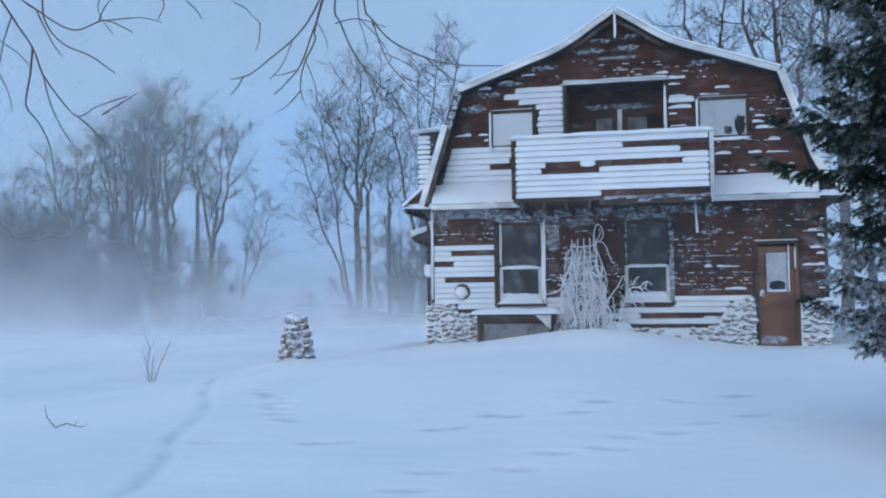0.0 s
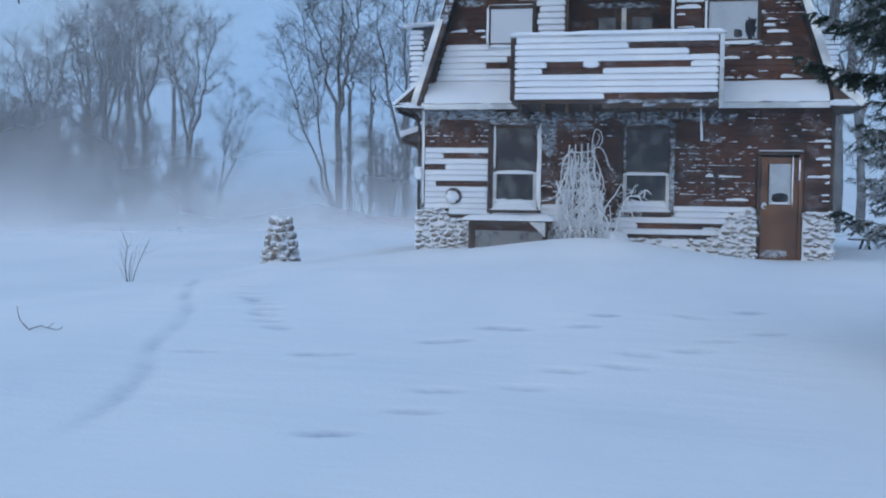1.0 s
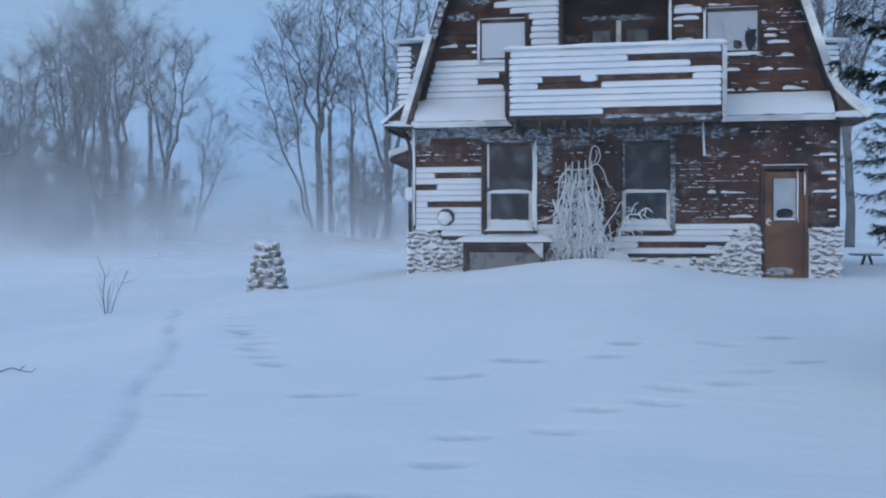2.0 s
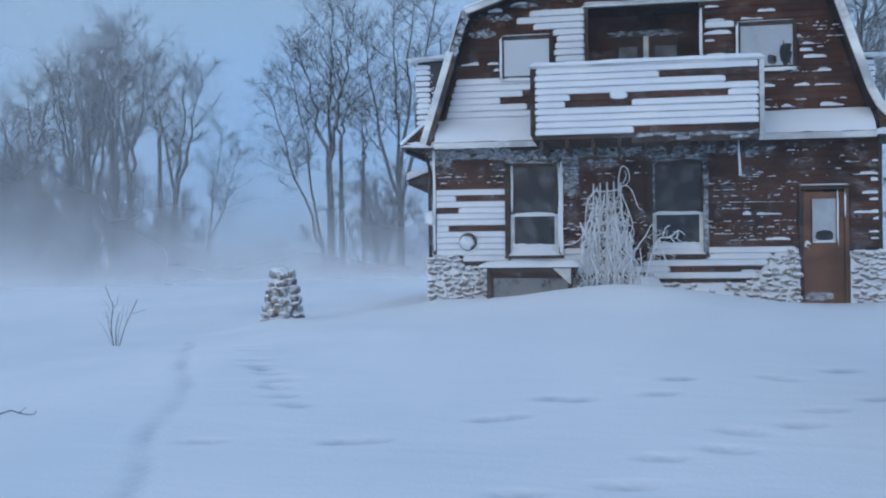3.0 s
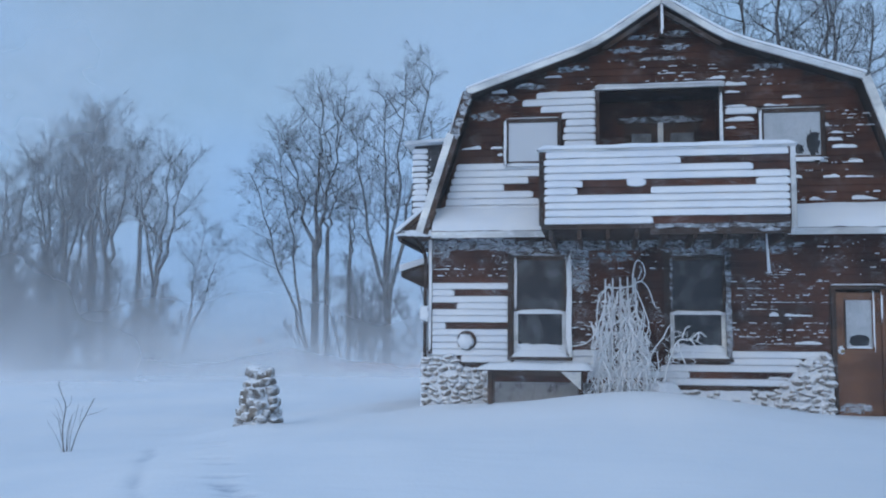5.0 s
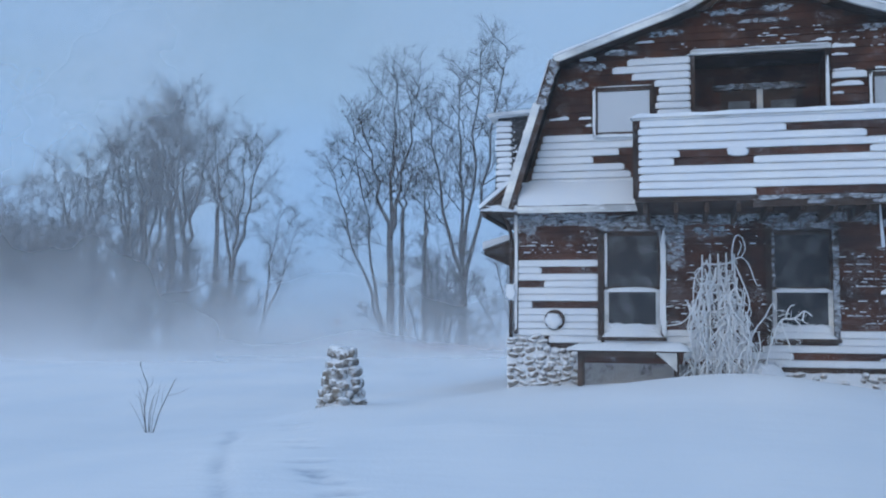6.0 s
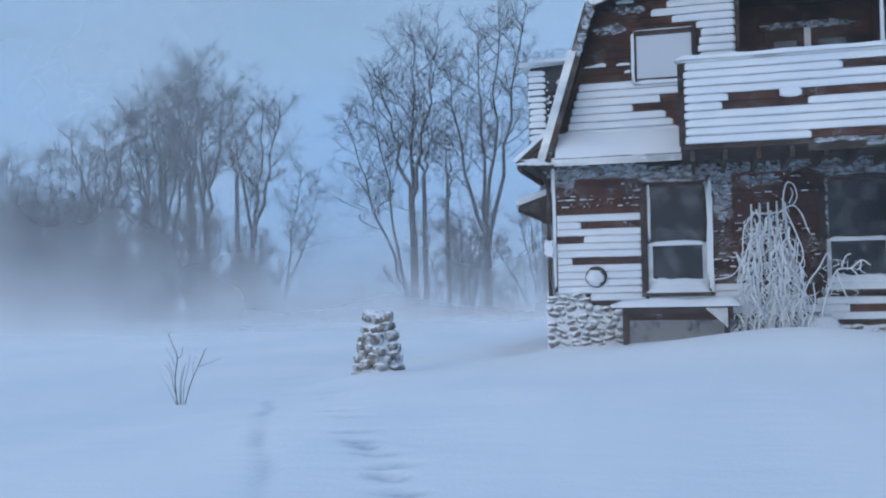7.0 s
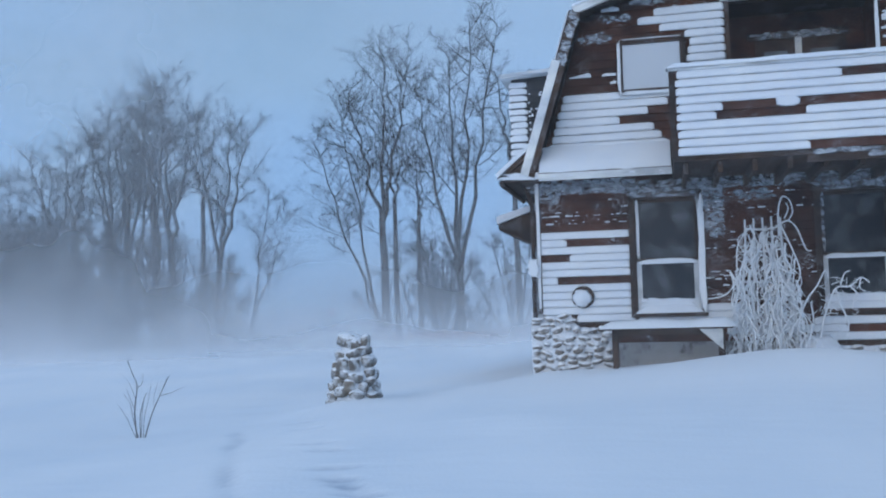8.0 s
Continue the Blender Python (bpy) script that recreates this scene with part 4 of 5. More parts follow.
def stone_field(x0, x1, z0, top, y, rng, label, bare=1.0):
    """A stretch of rubble foundation: stones in rough courses over a snow-filled mortar bed."""
    n = max(3, int((x1 - x0) / 0.1))
    bm = bmesh.new()
    rows = []
    for i in range(n + 1):
        x = x0 + (x1 - x0) * i / n
        h = top(x)
        rows.append([bm.verts.new((x, y + (0.0 if j < 6 else 0.12) + 0.03 * noise.noise((x * 6, j * 2.0, 1)), z0 + (h - z0) * min(j, 6) / 6)) for j in range(8)])
    for r, s in zip(rows, rows[1:]):
        for j in range(7):
            bm.faces.new((r[j], s[j], s[j + 1], r[j + 1]))
    for r in (rows[0], rows[-1]):
        f = [bm.verts.new((r[0].co.x, y + 0.15, r[0].co.z)), bm.verts.new((r[0].co.x, y + 0.15, r[6].co.z))]
        bm.faces.new((r[0], r[3], r[6], f[1], f[0]))
    bmesh.ops.recalc_face_normals(bm, faces=bm.faces[:])
    bed = hpart("foundation", bm, SNOW, None, label, True)
    z = z0 + 0.05
    while z < z0 + 3:
        h = rng.uniform(0.07, 0.12)
        x = x0 + rng.uniform(0.0, 0.06)
        while x < x1 - 0.05:
            w = rng.uniform(0.08, 0.21)
            if z + h * 0.4 < top(x + w / 2) and rng.random() < bare:
                put_stone(bed, STONES, (min(x + w / 2, x1 - 0.04), y + 0.01 + rng.uniform(-0.02, 0.02), z + rng.uniform(-0.04, 0.04)), (w * 1.0, 0.15, h * rng.uniform(0.8, 1.2)), rng)
            x += w * rng.uniform(0.95, 1.2)
        z += h * 0.98
        if z > 1.1:
            break
    return bed


srng = random.Random(77)
stone_field(-0.22, 1.02, -0.3, lambda x: 0.93 if x < 0.42 else 0.70, -0.06, srng, "snow-filled fieldstone foundation at the house corner")
stone_field(5.92, 6.79, -0.3, lambda x: 0.95 if x > 6.45 else 0.35 + (x - 5.92) * 1.13, -0.10, srng, "sloping heap of rounded fieldstones by the door")
stone_field(7.68, 8.27, -0.3, lambda x: 0.95, -0.06, srng, "snow-filled fieldstone foundation beside the door")
stone_field(3.9, 5.95, -0.3, lambda x: 0.36, -0.04, srng, "low snow-covered fieldstone footing", 0.4)
PLASTER = Mat("stained_plaster", (0.34, 0.33, 0.32), 0.9, 0.2)
pl = PLASTER.mix(PLASTER.span(PLASTER.noise(3.0, 5), 0.5, 0.62), (0.4, 0.39, 0.38), (0.13, 0.12, 0.12))
PLASTER.color(PLASTER.mix(PLASTER.span(PLASTER.noise(14, 4), 0.4, 0.7), pl, (0.45, 0.45, 0.46)))
hpart("foundation_panel", boxed(1.05, 3.9, -0.035, 0.02, -0.4, 0.42), PLASTER.m, None, "stained grey plaster foundation")

# ---- side dormers, eaves and downpipe ----
SHINGLE = wood_boards("dark_shingles", (0.03, 0.03, 0.032), (0.075, 0.075, 0.078), (0.05, 0.05, 0.055), 0.3)
for s in (-1, 1):
    back = 1.6 if s == 1 else 0.0

    def px(x):
        return x if s == -1 else 2 * CX - x + 0.05

    pts = [(px(-0.62), 3.44), (px(-0.56), 4.87), (px(0.46), 4.92), (px(0.06), 3.5)]
    dorm = hpart("dormer", prism(bmesh.new(), pts, 0.9 + back, 4.6 + back), SHINGLE, None, "shed dormer with dark shingled cheek and snowy top")
    part("dormer_roof", prism(bmesh.new(), [(px(-0.72), 4.86), (px(-0.72), 4.93), (px(0.5), 5.0), (px(0.5), 4.93)], 0.7 + back, 4.8 + back), TRIM, dorm)
    part("snow_cap", snow_roll(min(px(-0.76), px(0.52)), max(px(-0.76), px(0.52)), 0.66 + back, 4.8 + back, 4.91, 0.2, 3 + s), SNOW, dorm, "", True)
    lap = 0.115
    for k in range(12):
        z = 3.46 + k * lap
        xa, xb = (px(-0.6), px(-0.30)) if s == -1 else (px(-0.30) - 0.25, px(-0.6))
        part("snow_strip", snow_strip(min(xa, xb), max(xa, xb), z, lap, 0.93 + back, k + s * 5.1, 0.95, 0.022), SNOW, dorm, "", True)
    for k in range(11):
        z = 3.52 + k * lap
        xe = (0.06 + (0.38 * k / 11))
        xa, xb = px(-0.28), px(xe)
        part("shingle_course", lap_board(min(xa, xb), max(xa, xb), z, lap, 0.9 + back), SHINGLE, dorm)
    tagged(mesh_part("snow_flecks", flecks(min(px(-0.28), px(0.2)), max(px(-0.28), px(0.2)), 3.52, lap, 0, 11, 0.88 + back, rng, 12, (), 0.04, (0.02, 0.05)), dorm), kind="stuff")
    # boxed eave returns
    ev = hpart("eave_return", prism(bmesh.new(), [(px(-0.62), 2.95), (px(0.0), 2.95), (px(0.06), 3.44)], FRONT_OVER + 0.06, 1.2), DARKWOOD)
    part("snow_cap", blotch(px(-0.2), 3.03, 0.75, 0.12, FRONT_OVER + 0.058, 2 + s, SNOW, 0.03, 0.6), SNOW, ev)
hpart("side_hood", prism(bmesh.new(), [(-0.085, 2.85), (-0.085, 2.0), (-1.03, 2.42), (-1.03, 2.52)], 2.0, 5.2), DARKWOOD, None, "dark bracketed hood on the side wall")
hpart("roof_snow", prism(bmesh.new(), [(-0.085, 2.855), (-1.06, 2.525), (-1.06, 2.67), (-0.085, 2.94)], 1.97, 5.2), SNOW)
t = Tubes()
t.add([Vector(p) for p in ((-0.3, -0.3, 2.94), (-0.2, -0.1, 2.8), (-0.15, -0.04, 2.6), (-0.15, -0.04, 1.6), (-0.15, -0.04, 0.75))], [0.035] * 5, 8)
mesh_part("downpipe", t.mesh("downpipe", DARKWOOD), hpart("gutter", boxed(-0.60, -0.52, FRONT_OVER + 0.06, 2.0, 2.88, 2.96, bevel=0.02), DARKWOOD))
part("rime_crust", blotch(-0.16, 1.62, 0.17, 0.3, -0.085, 4.2, SNOW, 0.05, 0.8), SNOW, lower_wall)


# ---- trees ----
def arc(a, b, rise, n, rng, wob):
    """A limb's line from a to b that leaves flat and turns up by rise, a little crooked."""
    mid = a.lerp(b, 0.5) + Vector((0, 0, -rise))
    out = []
    for i in range(n + 1):
        u = i / n
        p = a * (1 - u) ** 2 + mid * 2 * u * (1 - u) + b * u * u
        if 0 < i < n:
            p = p + Vector((rng.uniform(-wob, wob), rng.uniform(-wob, wob), rng.uniform(-wob, wob) * 0.5))
        out.append(p)
    return out


def along(pts, u):
    n = len(pts) - 1
    i = min(n - 1, int(u * n))
    return pts[i].lerp(pts[i + 1], u * n - i), (pts[i + 1] - pts[i]).normalized()


def sprout(tubes, fine, pts, radius, length, count, level, rng, start):
    """Side shoots on one limb, each with its own shoots, two levels down to the twigs."""
    for k in range(count):
        u = start + (1 - start) * (k + rng.random()) / count
        p, d = along(pts, min(u, 0.999))
        side = d.orthogonal().normalized()
        side.rotate(Matrix.Rotation(rng.uniform(0, 6.283), 3, d))
        go = (d * rng.uniform(0.35, 0.9) + side * rng.uniform(0.7, 1.1) + Vector((0, 0, 0.2))).normalized()
        reach = length * (1.05 - 0.42 * u) * rng.uniform(0.55, 1.15)
        r = radius * (1.1 - 0.5 * u)
        line = arc(p, p + go * reach, reach * 0.1, (4, 3, 2)[level], rng, reach * 0.035)
        n = len(line) - 1
        (tubes if level == 0 else fine).add(line, [r * (1 - 0.6 * i / n) for i in range(n + 1)], (4, 3, 3)[level])
        if level < 2:
            sprout(tubes, fine, line, r * (0.5, 0.7)[level], reach * (0.5, 0.52)[level], (11, 6)[level], level + 1, rng, 0.22)


def bare_tree(name, at, height, seed, fork, leaders, girth=0.2, shoots=13, bough=0.2, label="", group=""):
    """A trunk that forks into ascending leaders; a leader is its tip's lean aside, lean in depth and height, as shares of the tree's height."""
    rng = random.Random(seed)
    wood, fine = Tubes(), Tubes()
    top = Vector((0.02 * height * rng.uniform(-1, 1), 0, fork * height))
    if fork > 0.05:
        trunk = arc(Vector((0, 0, -0.8)), top, 0.0, 6, rng, 0.05)
        wood.add(trunk, [girth * (1.25 - 0.45 * i / 6) for i in range(7)], 8)
        if fork > 0.3:
            sprout(wood, fine, trunk, girth * 0.2, height * bough * 0.7, 4, 0, rng, 0.6)
    for lx, ly, tip in leaders:
        root = top - Vector((0, 0, 0.02 * height)) if fork > 0.05 else Vector((rng.uniform(-0.03, 0.03) * height, rng.uniform(-0.02, 0.02) * height, -0.5))
        end = Vector((lx * height, ly * height, tip * height))
        line = arc(root, end, 0.06 * height * (abs(lx) + abs(ly)) / 0.2 * 0.5, 9, rng, 0.012 * height)
        r = girth * (0.72 if fork > 0.05 else 0.5)
        wood.add(line, [r + (0.02 - r) * (i / 9) ** 0.8 for i in range(10)], 6)
        sprout(wood, fine, line, girth * 0.2, height * bough, shoots, 0, rng, 0.22 if fork > 0.3 else 0.35)
        sprout(wood, fine, line, girth * 0.14, height * bough * 0.75, 5, 0, rng, 0.88)
    tree = thing(name, at, label or "tall bare deciduous tree dim in the blowing snow", "tree", group)
    mesh_part("trunk", wood.mesh("trunk", BARK), tree)
    mesh_part("crown", fine.mesh("crown", BARK), tree, "fine bare twigs")
    tree["tall"] = height
    return tree


def foot(x, y):
    return (x, y, ground_height(x, y) - 0.1)


WB = "windbreak trees"
t1 = bare_tree("bare_tree", foot(-11.8, 32), 14.7, 3, 0.42, ((-0.13, 0.02, 0.87), (-0.01, 0.05, 1.0), (0.10, -0.03, 0.93)), 0.2, 13, 0.25, group=WB)
t2 = bare_tree("bare_tree", foot(-8.1, 32.5), 15.9, 11, 0.2, ((-0.14, 0.0, 0.82), (-0.03, 0.06, 0.92), (0.06, -0.05, 0.97), (0.14, 0.02, 1.0)), 0.22, 12, 0.22, group=WB)
t3 = bare_tree("bare_tree", foot(-19.5, 28.8), 11.7, 23, 0.33, ((-0.11, 0.03, 1.0), (0.05, 0.05, 0.93), (0.17, -0.05, 0.9)), 0.17, 13, 0.25, group=WB)
t4 = bare_tree("bare_tree", foot(-12.2, 31.6), 12.0, 5, 0.12, ((-0.27, 0.0, 0.86), (-0.17, 0.08, 1.0)), 0.15, 22, 0.26, group=WB)
t5 = bare_tree("bare_tree", foot(-11.3, 32.3), 11.5, 47, 0.62, ((-0.06, 0.03, 1.0), (0.06, -0.05, 0.92)), 0.13, 10, 0.18, group=WB)


def at_tree(src, x, y, sink, turn, height):
    k = height / src["tall"]
    return copy_thing(src, Matrix.Translation((x, y, ground_height(x, y) - sink)) @ Matrix.Rotation(radians(turn), 4, 'Z') @ Matrix.Scale(k, 4))


for src, x, y, turn, h in ((t5, -10.3, 33, 120, 10), (t5, -5.3, 33.5, 40, 13.5), (t2, -3.4, 35, 200, 12), (t4, -17.6, 28.6, 180, 7.5), (t5, -20.4, 29.4, 10, 11.5), (t1, -21.9, 29, 80, 12.9), (t3, -23.2, 30, 140, 13.2), (t5, -22.6, 28.5, 75, 12.2),
                           (t2, -24.6, 29.5, 30, 13.2), (t5, -24.0, 28.3, 210, 11.5), (t1, -26, 30, 200, 12), (t3, -27.7, 29, 250, 10.8), (t5, -26.7, 28, 20, 10), (t3, -29.6, 30, 310, 9.4), (t1, -31.2, 29, 20, 8.8),
                           (t3, -33.2, 29.5, 210, 9), (t2, -36, 31, 100, 9.5), (t3, -39, 30, 40, 9.5), (t1, -43, 32, 160, 10),
                           (t1, 9.8, 22, 170, 17.5), (t3, 12.6, 23, 70, 17), (t5, 7.0, 24, 10, 15.5), (t3, 13.7, 23, 150, 12.8), (t3, 19.5, 25, 150, 12)):
    at_tree(src, x, y, 0.1, turn, h)

brush = bare_tree("bare_bush", foot(-9.7, 31), 4.6, 31, 0.0, ((-0.5, 0.1, 0.75), (-0.28, -0.2, 0.95), (-0.1, 0.2, 1.0), (0.12, -0.15, 0.95), (0.3, 0.1, 0.9), (0.55, 0.0, 0.75), (-0.7, -0.1, 0.45), (0.7, 0.1, 0.5)), 0.13, 10, 0.36, "leafless scrub half buried in blowing snow", "scrub")
for x, y, turn, h in ((-8.9, 31.5, 100, 5.6), (-5.4, 33.4, 20, 5), (-18.9, 27.5, 310, 4), (-20.8, 27.5, 10, 5), (-22.3, 28, 60, 5.5), (-23.8, 27, 180, 6), (-25.2, 27.6, 250, 6.5), (-26.6, 27, 220, 6), (-28.2, 28, 20, 6.5),
                      (-29.6, 27, 150, 6), (-31, 28, 130, 6.5), (-32.4, 27, 200, 6.5), (-34, 28.5, 330, 7), (-35.6, 27.5, 90, 7), (-37.4, 28, 120, 7), (-39.5, 28, 240, 7.5), (-27.4, 26.4, 75, 5), (-30.4, 26.4, 290, 5.5), (-33.2, 26.6, 40, 6), (-24.4, 26.4, 100, 5)):
    at_tree(brush, x, y, 0.1, turn, h)

# ---- wind-blown snow ----
def veil(name, y, x0, x1, top, low, base, seed, grain, bow=3.0, taper=4.0, reach=3.0, lift=0.4):
    """A curtain of drifting snow that also serves as haze, wavy in depth, thinning out at its ends and top."""
    nx, nz = 90, 26
    verts, dens = [], []
    for j in range(nz + 1):
        for i in range(nx + 1):
            u = i / nx
            x = x0 + (x1 - x0) * u
            sway = bow * noise.noise((x * 0.06 + seed, 0.0, seed))
            floor_z = ground_height(x, y + sway) - 0.02
            z = floor_z + (top - floor_z) * (j / nz) ** 2.2 - (0.4 if j == 0 else 0.0)
            verts.append((x, sway, z))
            d = base * smooth(0, 0.45, (top - z) / (top + 1.2)) + low * math.exp(-max(0.0, z - floor_z) / reach)
            if lift:
                d *= smooth(0.0, lift, z - floor_z)
            dens.append(d * smooth(0, taper / (x1 - x0), u) * smooth(0, taper / (x1 - x0), 1 - u))
    faces = [(j * (nx + 1) + i, j * (nx + 1) + i + 1, (j + 1) * (nx + 1) + i + 1, (j + 1) * (nx + 1) + i) for j in range(nz) for i in range(nx)]
    me = bpy.data.meshes.new(name)
    me.from_pydata(verts, [], faces)
    me.polygons.foreach_set("use_smooth", [True] * len(me.polygons))
    me.attributes.new("veil_fade", 'FLOAT', 'POINT').data.foreach_set("value", dens)
    me.materials.append(veil_material("drifting_snow", grain))
    ob = new(name, me)
    ob.location = (0, y, 0)
    return tagged(ob, "pale curtain of snow and haze blown across the yard", "blowing snow", kind="stuff")


# thin haze sheet added before the house to lift its darkest tones
veil("blowing_snow", -6, -40, 40, 13.0, 0.03, 0.03, 21.0, 0.12, 0.3, 8.0, 2.0)
veil("blowing_snow", 12, -60, -0.7, 6.0, 0.3, 0.0, 2.0, 0.22, 2.0, 7.0, 0.9, 0.6)
veil("blowing_snow", 17, -60, -9.0, 20.0, 0.35, 0.36, 5.0, 0.10, 2.0, 9.0, 1.6, 0)
veil("blowing_snow", 21, -70, 3.0, 9.0, 0.55, 0.0, 41.0, 0.16, 2.0, 7.0, 1.3, 0)
veil("blowing_snow", 25.5, -80, 6.0, 24.0, 1.2, 0.07, 9.0, 0.08, 1.0, 8.0, 2.0, 0)
veil("blowing_snow", 42, -150, 150, 45.0, 1.4, 0.4, 12.0, 0.04, 5, 20, 3.5, 0)
# haze sheet added at the right to pale the trees behind it
veil("blowing_snow", 15, 9.2, 70, 26.0, 0.2, 0.11, 33.0, 0.10, 0.5, 0.8, 3.0, 0)


# ---- frosted vine on its trellis ----
def curl(points, radius, tubes, sides=6, step=5, taper=0.6):
    """A smooth stem through the given points."""
    pts = []
    n = len(points)
    for i in range(n - 1):
        p0, p1, p2, p3 = (Vector(points[max(0, min(n - 1, i + k))]) for k in (-1, 0, 1, 2))
        for s in range(step):
            u = s / step
            pts.append(0.5 * ((2 * p1) + (p2 - p0) * u + (2 * p0 - 5 * p1 + 4 * p2 - p3) * u * u + (3 * p1 - p0 - 3 * p2 + p3) * u ** 3))
    pts.append(Vector(points[-1]))
    m = len(pts) - 1
    tubes.add(pts, [radius * (1 - (1 - taper) * i / m) for i in range(m + 1)], sides)


vine = thing("frosted_vine", (3.3, -0.25, 0.2), "climbing vine on a trellis thickly coated in white rime", "vine")
vr = random.Random(5)
for i in range(5):
    x = -0.28 + 0.14 * i
    trl = Tubes()
    curl([(x * 1.5, 0.05, -0.3), (x * 1.25, 0.06, 0.8), (x * 0.95, 0.08, 1.55), (x * 0.9, 0.1, 2.02 + vr.uniform(-0.06, 0.04))], 0.024, trl)
    mesh_part("trellis_post", trl.mesh("trellis_post", RIME), vine)
for z, w in ((1.88, 0.27), (1.55, 0.3), (1.1, 0.38)):
    trl = Tubes()
    curl([(-w, 0.06, z), (0, 0.05, z - 0.02), (w, 0.06, z + 0.02)], 0.02, trl)
    mesh_part("trellis_rail", trl.mesh("trellis_rail", RIME), vine)


def vine_edge(z):
    """Half-width of the tangle at this height."""
    return 0.25 + 0.34 * (1 - min(1, z / 1.95)) ** 0.8


for i in range(112):
    stem = Tubes()
    top = vr.uniform(0.5, 1.95)
    x = vr.uniform(-1, 1)
    y = vr.uniform(-0.16, 0.1)
    low = vr.uniform(-0.3, max(-0.2, top - 0.5))
    pts, n = [], 6
    for j in range(n + 1):
        z = top + (low - top) * j / n
        pts.append((x * vine_edge(z) + vr.uniform(-0.1, 0.1), y - 0.08 * (1 - z / 2) + vr.uniform(-0.04, 0.04), z))
    curl(pts, vr.uniform(0.008, 0.016), stem, 5, 4)
    mesh_part("stem", stem.mesh("stem", RIME), vine)
    if i % 3 == 0:
        stem = Tubes()
        z = vr.uniform(0.1, 1.7)
        w = vine_edge(z)
        a = vr.uniform(-w, w)
        b = max(-w, min(w, a + vr.choice((-1, 1)) * vr.uniform(0.15, 0.4)))
        curl([(a, y - 0.1, z), ((a + b) / 2, y - 0.14, z - vr.uniform(0.02, 0.15)), (b, y - 0.1, z - vr.uniform(0.0, 0.3))], vr.uniform(0.008, 0.015), stem, 5, 4)
        mesh_part("stem", stem.mesh("stem", RIME), vine)
lace = Tubes()
for i in range(330):
    z = vr.uniform(-0.15, 1.9)
    w = vine_edge(z) * 1.08
    p = Vector((vr.uniform(-w, w), vr.uniform(-0.24, -0.02), z))
    q = p + Vector((vr.uniform(-0.09, 0.09), vr.uniform(-0.03, 0.02), vr.uniform(-0.14, 0.06)))
    m = p.lerp(q, 0.5) + Vector((vr.uniform(-0.03, 0.03), 0, vr.uniform(-0.02, 0.03)))
    lace.add([p, m, q], [0.007, 0.006, 0.003], 4)
mesh_part("tendril", lace.mesh("tendril", RIME), vine)
for pts, r in (([(0.22, 0.05, 1.75), (0.22, 0.02, 2.1), (0.28, 0.0, 2.32), (0.38, 0.0, 2.28), (0.42, 0.0, 2.1), (0.36, 0.0, 1.98)], 0.02),
               ([(0.2, 0.03, 1.9), (0.35, 0.0, 1.97), (0.47, 0.0, 1.85), (0.55, 0.0, 1.62), (0.6, 0.0, 1.52), (0.66, 0.0, 1.52)], 0.018),
               ([(0.3, 0.0, 2.0), (0.36, 0.0, 2.15), (0.33, 0.0, 2.24)], 0.015),
               ([(-0.35, 0.0, 0.95), (-0.5, 0.0, 1.25), (-0.46, 0.0, 1.05), (-0.6, 0.0, 0.9), (-0.85, 0.05, 0.85)], 0.02),
               ([(0.42, -0.05, 0.5), (0.55, -0.05, 0.8), (0.7, -0.05, 1.0), (0.82, -0.05, 1.22), (0.86, -0.05, 1.12)], 0.02),
               ([(0.7, -0.05, 0.2), (0.8, -0.05, 0.6), (0.95, -0.05, 0.95), (1.15, -0.05, 0.98), (1.3, -0.05, 1.1), (1.42, -0.05, 1.02)], 0.022),
               ([(0.95, -0.05, 0.95), (1.02, -0.05, 0.7), (1.1, -0.05, 0.45), (1.06, -0.05, 0.25)], 0.02),
               ([(1.15, -0.05, 0.98), (1.25, -0.05, 0.85), (1.2, -0.05, 0.75)], 0.018),
               ([(1.3, -0.05, 1.1), (1.28, -0.05, 0.95), (1.36, -0.05, 0.9)], 0.016),
               ([(1.02, -0.05, 1.0), (1.08, -0.05, 1.16), (1.16, -0.05, 1.2)], 0.016),
               ([(0.5, -0.05, 0.1), (0.62, -0.08, 0.45), (0.6, -0.08, 0.75)], 0.02)):
    stem = Tubes()
    curl(pts, r * 0.75, stem, 6, 5)
    mesh_part("stem", stem.mesh("stem", RIME), vine)

for i in range(96):
    stem = Tubes()
    p = Vector((vr.uniform(0.8, 1.3), vr.uniform(-0.12, 0.0), vr.uniform(0.6, 1.12))) if i < 22 else Vector((vr.uniform(0.45, 1.0), vr.uniform(-0.12, 0.02), vr.uniform(0.0, 0.85)))
    d = Vector((vr.uniform(-0.5, 1), vr.uniform(-0.2, 0.2), vr.uniform(-0.7, 1))).normalized() * vr.uniform(0.08, 0.2)
    curl([p, p + d * 0.5 + Vector((0, 0, vr.uniform(-0.03, 0.03))), p + d], vr.uniform(0.005, 0.009), stem, 5, 4, 0.5)
    mesh_part("stem", stem.mesh("stem", RIME), vine)


def mound(name, x, y, z, sx, sy, sz, seed, label):
    bm = bmesh.new()
    bmesh.ops.create_icosphere(bm, subdivisions=4, radius=1.0)
    for v in bm.verts:
        k = 1 + 0.28 * noise.noise(v.co * 1.3 + Vector((seed, 0, 0))) + 0.16 * noise.noise(v.co * 4) + 0.08 * noise.noise(v.co * 11)
        v.co = Vector((v.co.x * sx, v.co.y * sy, v.co.z * sz)) * k
    ob = new(name, mesh_of(name, bm, SNOW, True))
    ob.location = (x, y, z)
    return tagged(ob, label, "snowdrift")


